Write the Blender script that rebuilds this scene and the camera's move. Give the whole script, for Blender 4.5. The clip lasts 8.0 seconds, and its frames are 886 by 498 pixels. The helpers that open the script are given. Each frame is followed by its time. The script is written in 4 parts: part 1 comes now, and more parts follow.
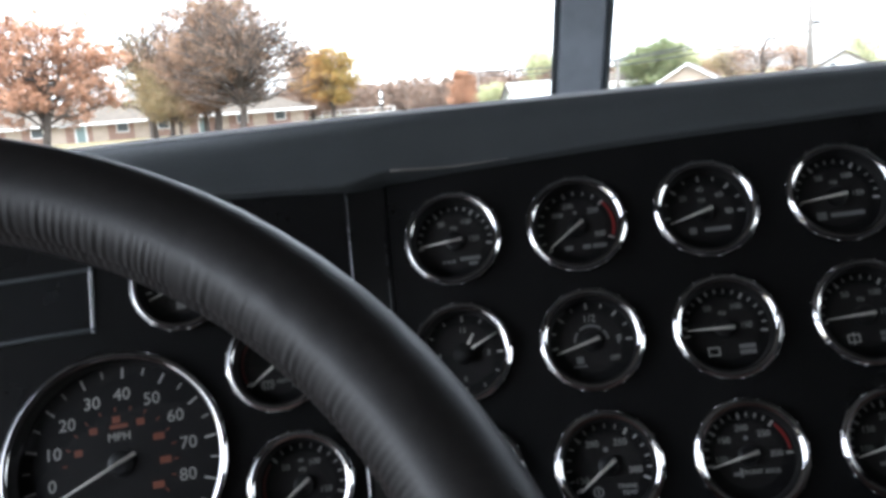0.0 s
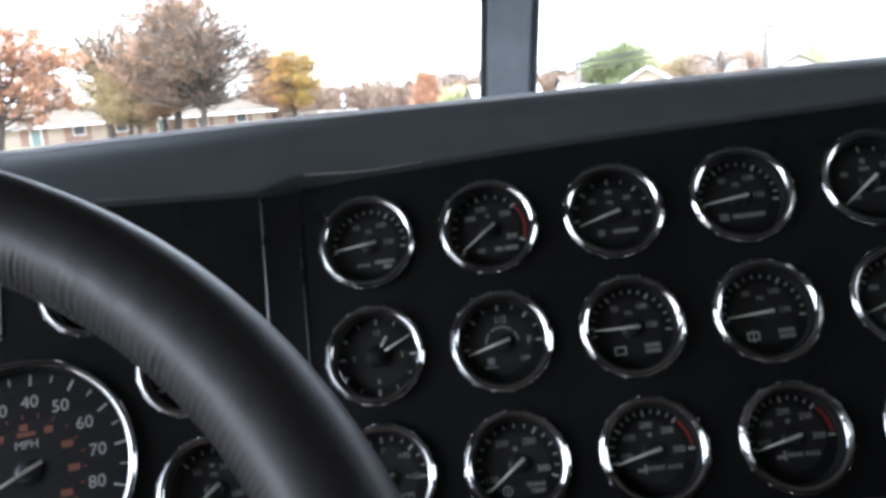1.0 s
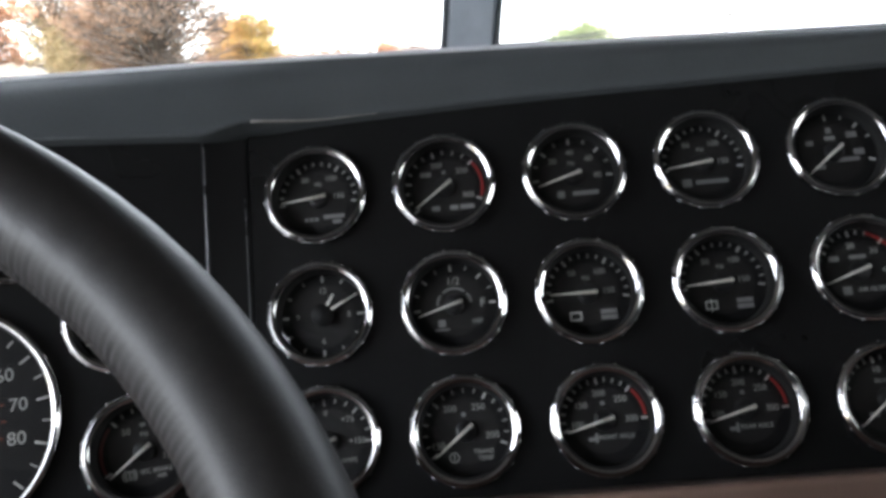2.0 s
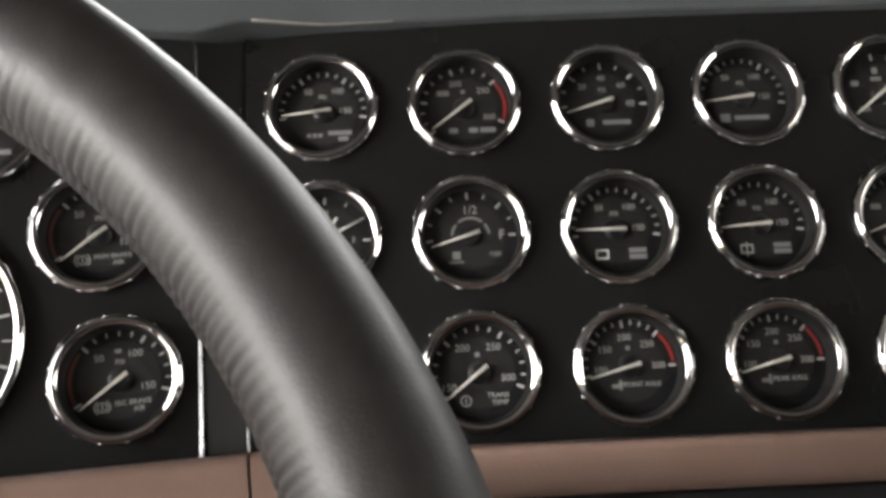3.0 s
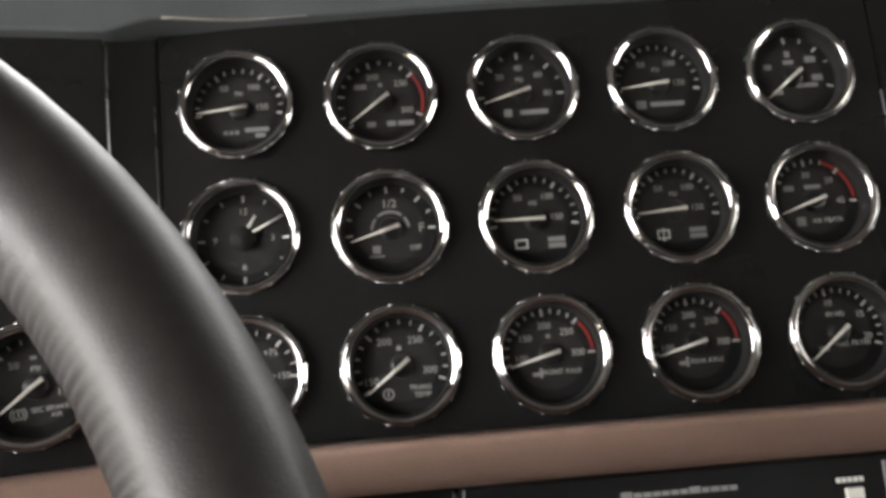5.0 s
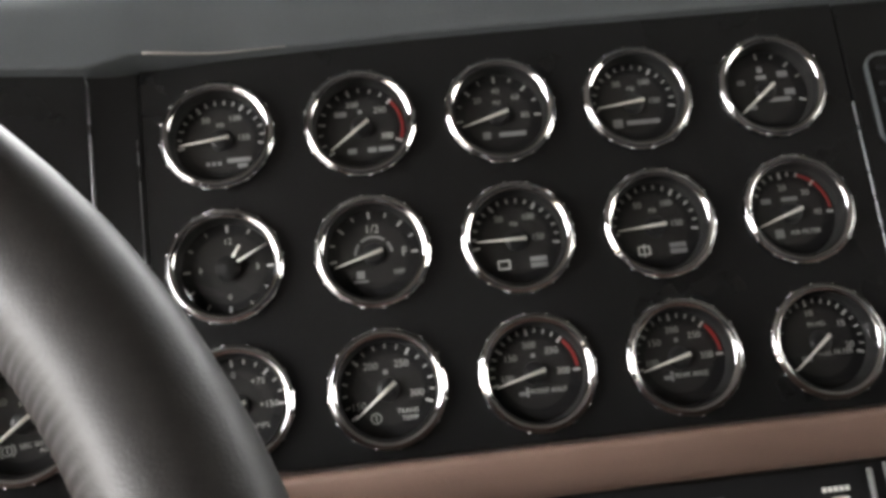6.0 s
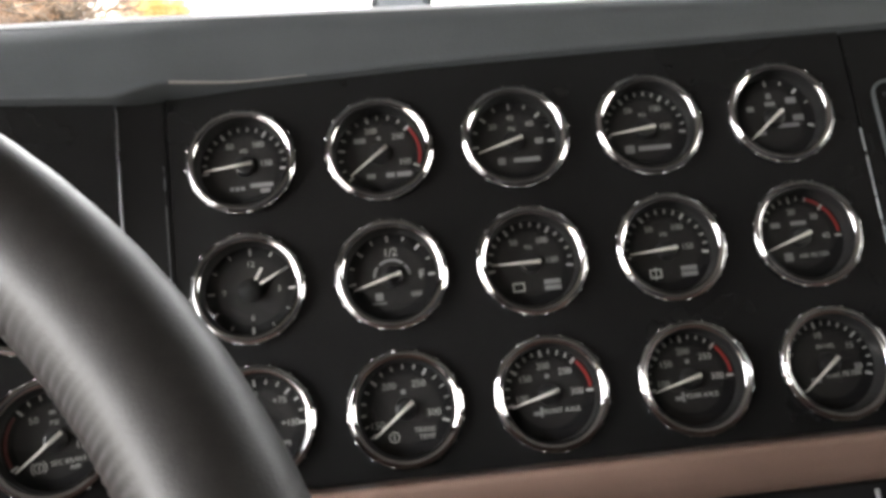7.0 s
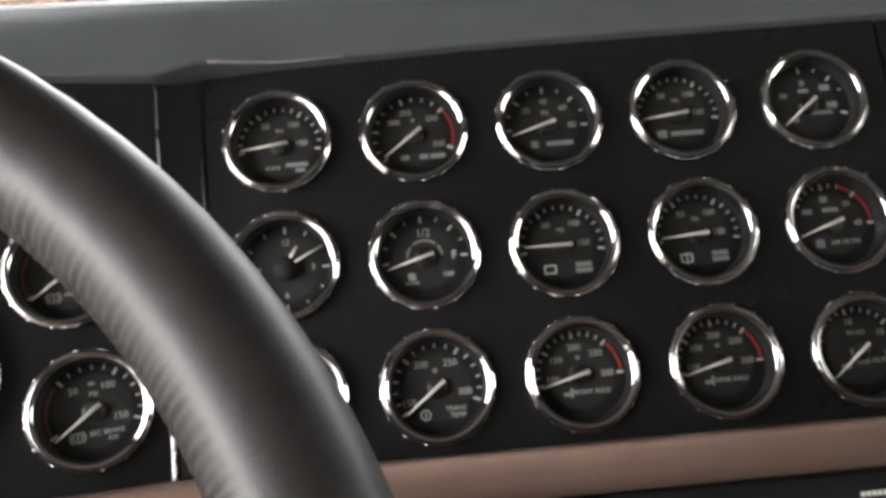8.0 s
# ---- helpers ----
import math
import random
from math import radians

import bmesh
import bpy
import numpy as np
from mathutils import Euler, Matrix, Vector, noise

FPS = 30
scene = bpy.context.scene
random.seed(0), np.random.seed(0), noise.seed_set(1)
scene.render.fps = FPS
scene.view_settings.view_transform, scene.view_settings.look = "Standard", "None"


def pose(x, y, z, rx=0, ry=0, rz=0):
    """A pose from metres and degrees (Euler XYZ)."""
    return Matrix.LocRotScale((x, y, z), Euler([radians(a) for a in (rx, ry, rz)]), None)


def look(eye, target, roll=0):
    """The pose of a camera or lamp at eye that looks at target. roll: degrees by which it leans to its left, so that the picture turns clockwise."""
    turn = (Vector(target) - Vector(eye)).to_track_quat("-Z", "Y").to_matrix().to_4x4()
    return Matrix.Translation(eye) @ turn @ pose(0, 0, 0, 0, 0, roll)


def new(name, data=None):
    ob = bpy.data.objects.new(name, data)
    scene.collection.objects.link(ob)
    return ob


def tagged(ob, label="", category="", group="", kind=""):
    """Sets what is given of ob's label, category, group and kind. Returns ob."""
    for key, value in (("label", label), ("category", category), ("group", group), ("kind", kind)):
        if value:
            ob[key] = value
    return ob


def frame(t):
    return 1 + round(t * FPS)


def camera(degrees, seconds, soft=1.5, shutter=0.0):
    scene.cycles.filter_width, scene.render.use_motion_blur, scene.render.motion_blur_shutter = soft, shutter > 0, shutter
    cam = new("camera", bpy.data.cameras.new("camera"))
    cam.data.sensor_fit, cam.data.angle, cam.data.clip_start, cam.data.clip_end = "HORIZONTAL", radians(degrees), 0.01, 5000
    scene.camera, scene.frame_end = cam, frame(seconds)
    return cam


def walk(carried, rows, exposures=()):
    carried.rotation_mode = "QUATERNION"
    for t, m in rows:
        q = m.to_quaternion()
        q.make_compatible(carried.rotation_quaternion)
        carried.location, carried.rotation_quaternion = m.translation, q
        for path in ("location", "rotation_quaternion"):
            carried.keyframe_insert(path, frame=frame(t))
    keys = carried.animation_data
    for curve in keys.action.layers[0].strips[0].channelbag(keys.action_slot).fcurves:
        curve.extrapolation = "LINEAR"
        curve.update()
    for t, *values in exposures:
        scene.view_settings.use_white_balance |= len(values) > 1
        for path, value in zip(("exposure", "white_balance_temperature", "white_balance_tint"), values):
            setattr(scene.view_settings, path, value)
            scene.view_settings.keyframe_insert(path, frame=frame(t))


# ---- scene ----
# The dash frame: x along the centre gauge panel, y into it, z up its face, origin at its first gauge.
TAU, RHO, LIFT = radians(27.74), radians(4.0), 2.25
UP = Vector((math.sin(RHO), -math.sin(TAU) * math.cos(RHO), math.cos(TAU) * math.cos(RHO)))
AHEAD = (Vector((0, 1, 0)) - UP[1] * UP).normalized()
RIGHT = AHEAD.cross(UP)
DASH = Matrix.Translation((0, 0, LIFT)) @ pose(0, 0, 0, 0, 0, 0.42) @ Matrix((RIGHT, AHEAD, UP)).to_4x4()

cam = camera(57.5, 8.0, soft=3.6)
# seconds, eye in the dash frame, yaw, pitch and roll
ROWS = [
    (0.0, 0.0609, -0.4578, -0.1474, 8.38, 16.95, -4.26),
    (0.2, 0.0671, -0.4697, -0.1474, 8.48, 16.95, -5.23),
    (0.5, 0.0763, -0.4575, -0.1473, 7.35, 17.28, -5.82),
    (0.7, 0.0824, -0.4567, -0.1487, 6.14, 16.87, -6.16),
    (1.0, 0.0914, -0.4575, -0.1507, 5.72, 16.91, -5.48),
    (1.2, 0.0918, -0.4505, -0.1519, 5.80, 15.88, -4.84),
    (1.5, 0.0924, -0.4410, -0.1536, 4.33, 15.65, -4.68),
    (1.7, 0.0925, -0.4381, -0.1527, 3.52, 15.24, -4.76),
    (2.8, 0.0599, -0.4032, -0.1644, -0.43, 13.86, -2.82),
    (3.0, 0.0515, -0.3898, -0.1651, -1.17, 12.64, -2.44),
    (3.2, 0.0525, -0.3854, -0.1657, -1.76, 12.04, -1.97),
    (3.5, 0.0541, -0.3843, -0.1667, -2.49, 11.54, -1.72),
    (4.0, 0.0519, -0.3865, -0.1688, -2.64, 11.25, -1.77),
    (4.5, 0.0591, -0.3917, -0.1630, -3.02, 11.47, -3.03),
    (4.7, 0.0668, -0.3926, -0.1621, -3.66, 11.99, -3.84),
    (5.0, 0.0783, -0.3930, -0.1608, -3.08, 11.18, -4.55),
    (5.2, 0.0841, -0.3823, -0.1557, -4.34, 10.77, -5.50),
    (6.3, 0.0851, -0.4072, -0.1591, -2.87, 12.90, -6.81),
    (6.5, 0.0817, -0.4119, -0.1557, -2.12, 12.61, -6.24),
    (6.8, 0.0820, -0.4085, -0.1558, -3.40, 13.24, -6.33),
    (7.0, 0.0822, -0.4107, -0.1558, -2.76, 13.27, -6.21),
    (7.2, 0.0855, -0.4110, -0.1562, -1.60, 12.91, -6.33),
    (7.5, 0.0903, -0.4038, -0.1567, -1.97, 13.09, -6.17),
    (7.7, 0.0824, -0.4061, -0.1593, -2.26, 13.19, -6.19),
    (8.0, 0.0704, -0.4124, -0.1633, -1.86, 13.06, -5.16),
]
walk(cam, [(t, DASH @ Matrix.Translation((x, y, z)) @ pose(0, 0, 0, 0, 0, yaw) @ pose(0, 0, 0, 90 + pitch) @ pose(0, 0, 0, 0, 0, roll))
           for t, x, y, z, yaw, pitch, roll in ROWS],
     [(0.0, 3.25, 5850, 10), (0.4, 3.48, 5800, 10), (1.5, 3.56, 5750, 10), (1.9, 3.72, 6000, 10), (2.7, 4.8, 7050, 12), (5.0, 4.8, 7050, 12), (6.5, 4.8, 6900, 12), (8.0, 4.8, 6900, 12)])

# ---- world and sun ----
world = bpy.data.worlds.new("overcast")
scene.world = world
world.use_nodes = True
wn, wl = world.node_tree.nodes, world.node_tree.links
sky = wn.new("ShaderNodeTexSky")
sky.sky_type, sky.sun_disc = "NISHITA", False
sky.sun_elevation, sky.sun_rotation = radians(70), radians(202)
sky.air_density, sky.dust_density = 1.0, 2.0
pale = wn.new("ShaderNodeHueSaturation")
pale.inputs["Saturation"].default_value = 0.16
wl.new(sky.outputs[0], pale.inputs["Color"])
wl.new(pale.outputs[0], wn["Background"].inputs[0])
wn["Background"].inputs[1].default_value = 0.15
sun = new("sun", bpy.data.lights.new("sun", "SUN"))
sun.data.energy, sun.data.angle, sun.data.color = 1.4, radians(30), (1.0, 0.97, 0.92)
SUN_DIR = Vector((-0.12, -0.32, 0.94))
sun.matrix_world = look(SUN_DIR * 60, (0, 0, 0))


# ---- materials ----
def mat(name, color, rough=0.5, metal=0.0, spec=0.5, var=0.12, scale=40.0, bump=0.0, bscale=300.0, color2=None, coat=0.0, coat_rough=0.2, stretch=(1, 1, 1)):
    m = bpy.data.materials.new(name)
    m.use_nodes = True
    n, l = m.node_tree.nodes, m.node_tree.links
    b = n["Principled BSDF"]
    b.inputs["Roughness"].default_value = rough
    b.inputs["Metallic"].default_value = metal
    b.inputs["Specular IOR Level"].default_value = spec
    b.inputs["Coat Weight"].default_value = coat
    b.inputs["Coat Roughness"].default_value = coat_rough
    tc = n.new("ShaderNodeTexCoord")
    mp = n.new("ShaderNodeMapping")
    mp.inputs["Scale"].default_value = stretch
    l.new(tc.outputs["Object"], mp.inputs[0])
    nz = n.new("ShaderNodeTexNoise")
    nz.inputs["Scale"].default_value, nz.inputs["Detail"].default_value = scale, 6
    l.new(mp.outputs[0], nz.inputs["Vector"])
    rp = n.new("ShaderNodeValToRGB")
    c = Vector(color)
    c2 = Vector(color2) if color2 else c * (1 + var)
    c1 = c if color2 else c * (1 - var)
    rp.color_ramp.elements[0].position, rp.color_ramp.elements[1].position = 0.3, 0.7
    rp.color_ramp.elements[0].color, rp.color_ramp.elements[1].color = (*c1, 1), (*c2, 1)
    l.new(nz.outputs["Fac"], rp.inputs[0])
    l.new(rp.outputs[0], b.inputs["Base Color"])
    if rough > 0.12:
        rr = n.new("ShaderNodeMapRange")
        rr.inputs["To Min"].default_value, rr.inputs["To Max"].default_value = rough * 0.85, min(1, rough * 1.15)
        l.new(nz.outputs["Fac"], rr.inputs["Value"])
        l.new(rr.outputs[0], b.inputs["Roughness"])
    if bump:
        bz = n.new("ShaderNodeTexNoise")
        bz.inputs["Scale"].default_value, bz.inputs["Detail"].default_value = bscale, 3
        l.new(mp.outputs[0], bz.inputs["Vector"])
        bp = n.new("ShaderNodeBump")
        bp.inputs["Strength"].default_value, bp.inputs["Distance"].default_value = bump, 0.002
        l.new(bz.outputs["Fac"], bp.inputs["Height"])
        l.new(bp.outputs[0], b.inputs["Normal"])
    return m


def thin_glass(name, gloss, tint=(1, 1, 1)):
    m = bpy.data.materials.new(name)
    m.use_nodes = True
    n, l = m.node_tree.nodes, m.node_tree.links
    n.remove(n["Principled BSDF"])
    t, g, x = n.new("ShaderNodeBsdfTransparent"), n.new("ShaderNodeBsdfGlossy"), n.new("ShaderNodeMixShader")
    t.inputs[0].default_value = (*tint, 1)
    g.inputs["Roughness"].default_value = 0.03
    x.inputs[0].default_value = gloss
    l.new(t.outputs[0], x.inputs[1])
    l.new(g.outputs[0], x.inputs[2])
    l.new(x.outputs[0], n["Material Output"].inputs[0])
    return m


M_PANEL = mat("black_gloss_panel", (0.0102, 0.0104, 0.0106), 0.2, spec=0.35, var=0.08, scale=22, bump=0.01, bscale=900)
M_PAD = mat("grey_vinyl_pad", (0.074, 0.081, 0.085), 0.6, spec=0.3, var=0.07, scale=30, bump=0.12, bscale=700)
# Sky glow along the windscreen put into the lip's pale colour.
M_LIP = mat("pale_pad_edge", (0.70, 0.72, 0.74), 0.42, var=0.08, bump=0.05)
M_SEAM_GLINT = mat("seam_glint", (0.30, 0.28, 0.26), 0.45)
M_BEIGE = mat("tan_plastic", (0.20, 0.127, 0.1), 0.5, var=0.06, bump=0.12, bscale=900)
M_CHROME = mat("chrome", (0.66, 0.655, 0.66), 0.07, metal=1.0, var=0.03)
M_DIAL = mat("dial_black", (0.010, 0.010, 0.0103), 0.6, spec=0.15)
M_WHITE = mat("dial_white", (0.75, 0.75, 0.72), 0.6, var=0.04)
M_DIM = mat("dial_grey_print", (0.22, 0.22, 0.22), 0.6, var=0.05)
M_RED = mat("dial_red", (0.27, 0.022, 0.02), 0.6, var=0.05)
M_ORANGE = mat("dial_orange", (0.19, 0.05, 0.022), 0.6, var=0.05)
M_NEEDLE = mat("needle_white", (0.8, 0.78, 0.72), 0.45, var=0.03)
M_BLACK = mat("black_plastic", (0.01, 0.01, 0.011), 0.35)
M_LEATHER = mat("wheel_leather", (0.018, 0.016, 0.015), 0.5, spec=0.56, var=0.25, scale=260, bump=0.09, bscale=1100, coat=0.05, coat_rough=0.22)
M_LENS = thin_glass("gauge_glass", 0.028)
M_SHIELD = thin_glass("windscreen_glass", 0.04, (0.97, 0.985, 0.975))
M_TINT = thin_glass("light_cutting_glass", 0.04, (0.62, 0.61, 0.56))
M_PILLAR = mat("pillar_grey", (0.36, 0.385, 0.42), 0.5, bump=0.1)
M_RUBBER = mat("dark_rubber", (0.085, 0.09, 0.097), 0.7)
M_CAB = mat("cab_trim_tan", (0.12, 0.09, 0.074), 0.7, bump=0.2, scale=8)
M_DARKCAB = mat("cab_trim_charcoal", (0.014, 0.0135, 0.013), 0.7, bump=0.2, scale=8)
M_CLOTH = mat("cab_rear_cloth", (0.05, 0.047, 0.043), 0.9, bump=0.3, scale=12)
M_HEAD = mat("cab_headliner", (0.40, 0.37, 0.342), 0.9, bump=0.3, scale=12)
M_GRASS = mat("dry_grass", (0.105, 0.09, 0.048), 0.95, spec=0.08, scale=0.6, color2=(0.16, 0.132, 0.08))
M_ROAD = mat("asphalt", (0.05, 0.05, 0.05), 0.9, spec=0.15, scale=3)
M_BRICK = mat("brick_wall", (0.185, 0.115, 0.088), 0.9, scale=2.5, color2=(0.24, 0.155, 0.12))
M_ROOF = mat("shingle_roof", (0.082, 0.070, 0.058), 0.9, spec=0.12, scale=1.5, var=0.2)
M_PALE_ROOF = mat("pale_metal_roof", (0.26, 0.27, 0.26), 0.7, spec=0.2, scale=2)
M_PAINT = mat("white_paint", (0.75, 0.75, 0.73), 0.6, var=0.06, scale=3)
M_TRUNK = mat("bark", (0.07, 0.055, 0.045), 0.95, scale=6, var=0.3)
M_WINDOW = mat("dark_window", (0.06, 0.07, 0.075), 0.1, var=0.1)
M_POLE = mat("pole_wood", (0.13, 0.118, 0.105), 0.9, scale=4)


# ---- mesh helpers ----
def mesh_of(name, bm, material, smooth=True):
    me = bpy.data.meshes.new(name)
    bm.to_mesh(me)
    bm.free()
    me.materials.append(material)
    if smooth:
        for p in me.polygons:
            p.use_smooth = True
    return me


def thing(name, m=DASH, label="", category="", group="", kind=""):
    ob = new(name)
    ob.empty_display_size = 0.02
    ob.matrix_world = m
    return tagged(ob, label, category, group, kind)


def part(name, bm, material, parent, label="", smooth=True):
    ob = new(name, mesh_of(name, bm, material, smooth))
    ob.parent = parent
    return tagged(ob, label)


def solo(name, bm, material, m=DASH, label="", category="", group="", kind="", smooth=True):
    ob = new(name, mesh_of(name, bm, material, smooth))
    ob.matrix_world = m
    return tagged(ob, label, category, group, kind)


def add_box(bm, x0, x1, y0, y1, z0, z1, bevel=0.0, seg=2):
    r = bmesh.ops.create_cube(bm, size=1)
    for v in r["verts"]:
        v.co = Vector(((x0 + x1) / 2 + v.co.x * (x1 - x0), (y0 + y1) / 2 + v.co.y * (y1 - y0), (z0 + z1) / 2 + v.co.z * (z1 - z0)))
    if bevel:
        edges = {e for v in r["verts"] for e in v.link_edges}
        bmesh.ops.bevel(bm, geom=list(edges), offset=bevel, segments=seg, profile=0.5, affect="EDGES")
    return bm


def box(*a, **k):
    return add_box(bmesh.new(), *a, **k)


def add_lathe(bm, profile, n=64):
    """Profile of (radius, y) pairs turned round the y axis."""
    rings = []
    for k in range(n):
        a = 2 * math.pi * k / n
        rings.append([bm.verts.new((r * math.cos(a), y, r * math.sin(a))) for r, y, *_ in profile])
    for k in range(n):
        p, q = rings[k], rings[(k + 1) % n]
        for i in range(len(profile) - 1):
            bm.faces.new((p[i], p[i + 1], q[i + 1], q[i]))
    bmesh.ops.recalc_face_normals(bm, faces=bm.faces)
    return bm


def add_tube(bm, points, radii, n=8, cap=True):
    rings = []
    for i, p in enumerate(points):
        p = Vector(p)
        d = (Vector(points[min(i + 1, len(points) - 1)]) - Vector(points[max(i - 1, 0)])).normalized()
        u = d.orthogonal().normalized() if i == 0 else (u - d * u.dot(d)).normalized()
        w = d.cross(u)
        rings.append([bm.verts.new(p + radii[i] * (math.cos(2 * math.pi * k / n) * u + math.sin(2 * math.pi * k / n) * w)) for k in range(n)])
    for a, b in zip(rings, rings[1:]):
        for k in range(n):
            bm.faces.new((a[k], a[(k + 1) % n], b[(k + 1) % n], b[k]))
    if cap:
        bm.faces.new(rings[0][::-1])
        bm.faces.new(rings[-1])
    return bm


def add_disc(bm, r, y, n=48, x=0.0, z=0.0):
    vs = [bm.verts.new((x + r * math.cos(2 * math.pi * k / n), y, z + r * math.sin(2 * math.pi * k / n))) for k in range(n)]
    bm.faces.new(vs)
    return bm


M_PRINT = mat("dial_print", (0.37, 0.37, 0.35), 0.6, var=0.05)
M_TICK = mat("dial_tick_print", (0.46, 0.46, 0.44), 0.6, var=0.05)
M_REDDIM = mat("dial_dark_red", (0.10, 0.018, 0.014), 0.6)
M_DIAL2 = mat("dial_centre_grey", (0.022, 0.0213, 0.0207), 0.55, spec=0.15)
M_WELL = mat("gauge_well_black", (0.02, 0.02, 0.02), 0.6, spec=0.3)
M_STITCH = mat("dark_thread", (0.03, 0.03, 0.03), 0.8)
M_STRIP = mat("brushed_strip", (0.55, 0.56, 0.58), 0.28, metal=1.0, var=0.1)
M_SCREEN = mat("dark_display_glass", (0.012, 0.013, 0.014), 0.15)

# ---- dash structure ----
LEFT_O = Vector((-0.055, -0.012, 0.0))
turn12 = DASH.inverted().to_3x3() @ pose(0, 0, 0, 0, 0, 12).to_3x3() @ DASH.to_3x3()
LEFT = DASH @ Matrix.Translation(LEFT_O) @ turn12.to_4x4()      # frame of the driver's instrument panel
LEFT_IN_DASH = DASH.inverted() @ LEFT
FACE = 0.004                                                     # panel face behind the bezels' rims


def add_plate(bm, outline, y0, y1, bevel=0.0):
    """A plate with an outline of (x, z) pairs between two depths."""
    a = [bm.verts.new((x, y0, z)) for x, z in outline]
    b = [bm.verts.new((x, y1, z)) for x, z in outline]
    n = len(outline)
    bm.faces.new(a)
    bm.faces.new(b[::-1])
    for k in range(n):
        bm.faces.new((a[k], b[k], b[(k + 1) % n], a[(k + 1) % n]))
    bmesh.ops.recalc_face_normals(bm, faces=bm.faces)
    if bevel:
        front = [e for e in bm.edges if e.verts[0] in a and e.verts[1] in a]
        bmesh.ops.bevel(bm, geom=front, offset=bevel, segments=2, profile=0.5, affect="EDGES")
    return bm


def add_strip(bm, p, q, w0, w1, d):
    """A thin rounded bar from p to q, w0 wide at p and w1 at q, d deep."""
    p, q = Vector(p), Vector(q)
    side = (q - p).normalized().cross(Vector((0, 1, 0))).normalized()
    vs = []
    for k in range(9):
        o, w = p.lerp(q, k / 8), w0 + (w1 - w0) * k / 8
        vs.append([bm.verts.new(o + side * (w / 2 * sx) + Vector((0, dy, 0))) for sx, dy in ((-1, d), (-0.6, -0.0006), (0, -0.0011), (0.6, -0.0006), (1, d))])
    for a, b in zip(vs, vs[1:]):
        for k in range(4):
            bm.faces.new((a[k], a[k + 1], b[k + 1], b[k]))
    bmesh.ops.recalc_face_normals(bm, faces=bm.faces)
    return bm


def add_pierced(bm, outline, holes, y0, y1):
    """A face plate with round holes (x, z, radius) through it and a turned-back edge."""
    loops = [[bm.verts.new((x, y0, z)) for x, z in outline]]
    for hx, hz, r in holes:
        loops.append([bm.verts.new((hx + r * math.cos(2 * math.pi * k / 40), y0, hz + r * math.sin(2 * math.pi * k / 40))) for k in range(40)])
    edges = [bm.edges.new((lp[k], lp[(k + 1) % len(lp)])) for lp in loops for k in range(len(lp))]
    bmesh.ops.triangle_fill(bm, edges=edges, use_beauty=True, use_dissolve=False, normal=(0, -1, 0))
    for lp in loops:
        deep = [bm.verts.new((v.co.x, y1, v.co.z)) for v in lp]
        for k in range(len(lp)):
            j = (k + 1) % len(lp)
            bm.faces.new((lp[k], lp[j], deep[j], deep[k]))
    bmesh.ops.recalc_face_normals(bm, faces=bm.faces)
    return bm


K, KS, KV = 0.0293, 0.0292, 0.0620                                # bezel radii
ROW_Z = (0.0, -0.0693, -0.1383)
ROW_X = (-0.0004, 0.0, 0.0008)
SIDE = {"low": (-0.0503, -0.1318), "mid": (-0.0556, -0.0618), "high": (-0.1065, -0.0065), "speed": (-0.1493, -0.1035)}

centre_panel = thing("centre_gauge_panel", DASH, "glossy black centre dashboard panel with chrome edge strips", "dashboard panel")
part("face_plate", add_pierced(bmesh.new(), [(-0.0409, 0.057), (0.3396, 0.057), (0.3390, -0.2), (-0.0339, -0.2)], [(0.074 * c + ROW_X[r], ROW_Z[r], K * 0.93) for c in range(5) for r in range(3)], FACE, 0.03), M_PANEL, centre_panel, smooth=False)
part("edge_strip", add_strip(bmesh.new(), (-0.0422, FACE, 0.002), (-0.0361, FACE, -0.1715), 0.0005, 0.0012, 0.004), M_STRIP, centre_panel, "thin chrome edge strip")
part("edge_strip", add_strip(bmesh.new(), (0.3404, FACE + 0.001, -0.012), (0.3398, FACE + 0.001, -0.172), 0.0006, 0.0009, 0.004), M_STRIP, centre_panel, "thin chrome edge strip")
left_panel = thing("driver_gauge_panel", LEFT, "glossy black driver instrument panel with chrome edge strip", "dashboard panel")
part("face_plate", add_pierced(bmesh.new(), [(-0.45, 0.047), (-0.0045, 0.047), (-0.0165, -0.2), (-0.45, -0.2)], [(*SIDE[n], (KV if n == "speed" else KS) * 0.93) for n in SIDE], FACE, 0.03), M_PANEL, left_panel, smooth=False)
part("edge_strip", add_strip(bmesh.new(), (-0.0034, FACE - 0.001, 0.034), (-0.0158, FACE - 0.001, -0.1715), 0.0005, 0.0025, 0.004), M_STRIP, left_panel, "thin chrome edge strip")

# narrow joint between the two panels
jb = bmesh.new()
va = [LEFT_IN_DASH @ Vector(p) for p in ((-0.003, FACE + 0.001, 0.047), (-0.0145, FACE + 0.001, -0.2))]
vb = [Vector(p) for p in ((-0.0419, FACE + 0.001, 0.057), (-0.0349, FACE + 0.001, -0.2))]
back = Vector((0, 0.02, 0))
ring = [va[0], va[0] * 0.5 + vb[0] * 0.5, vb[0], vb[1], va[1] * 0.5 + vb[1] * 0.5, va[1]]
fa, ba = [jb.verts.new(p) for p in ring], [jb.verts.new(p + back) for p in ring]
for quad in ((0, 1, 4, 5), (1, 2, 3, 4)):
    jb.faces.new([fa[k] for k in quad])
    jb.faces.new([ba[k] for k in quad][::-1])
for k in range(6):
    jb.faces.new((fa[k], ba[k], ba[(k + 1) % 6], fa[(k + 1) % 6]))
bmesh.ops.recalc_face_normals(jb, faces=jb.faces)
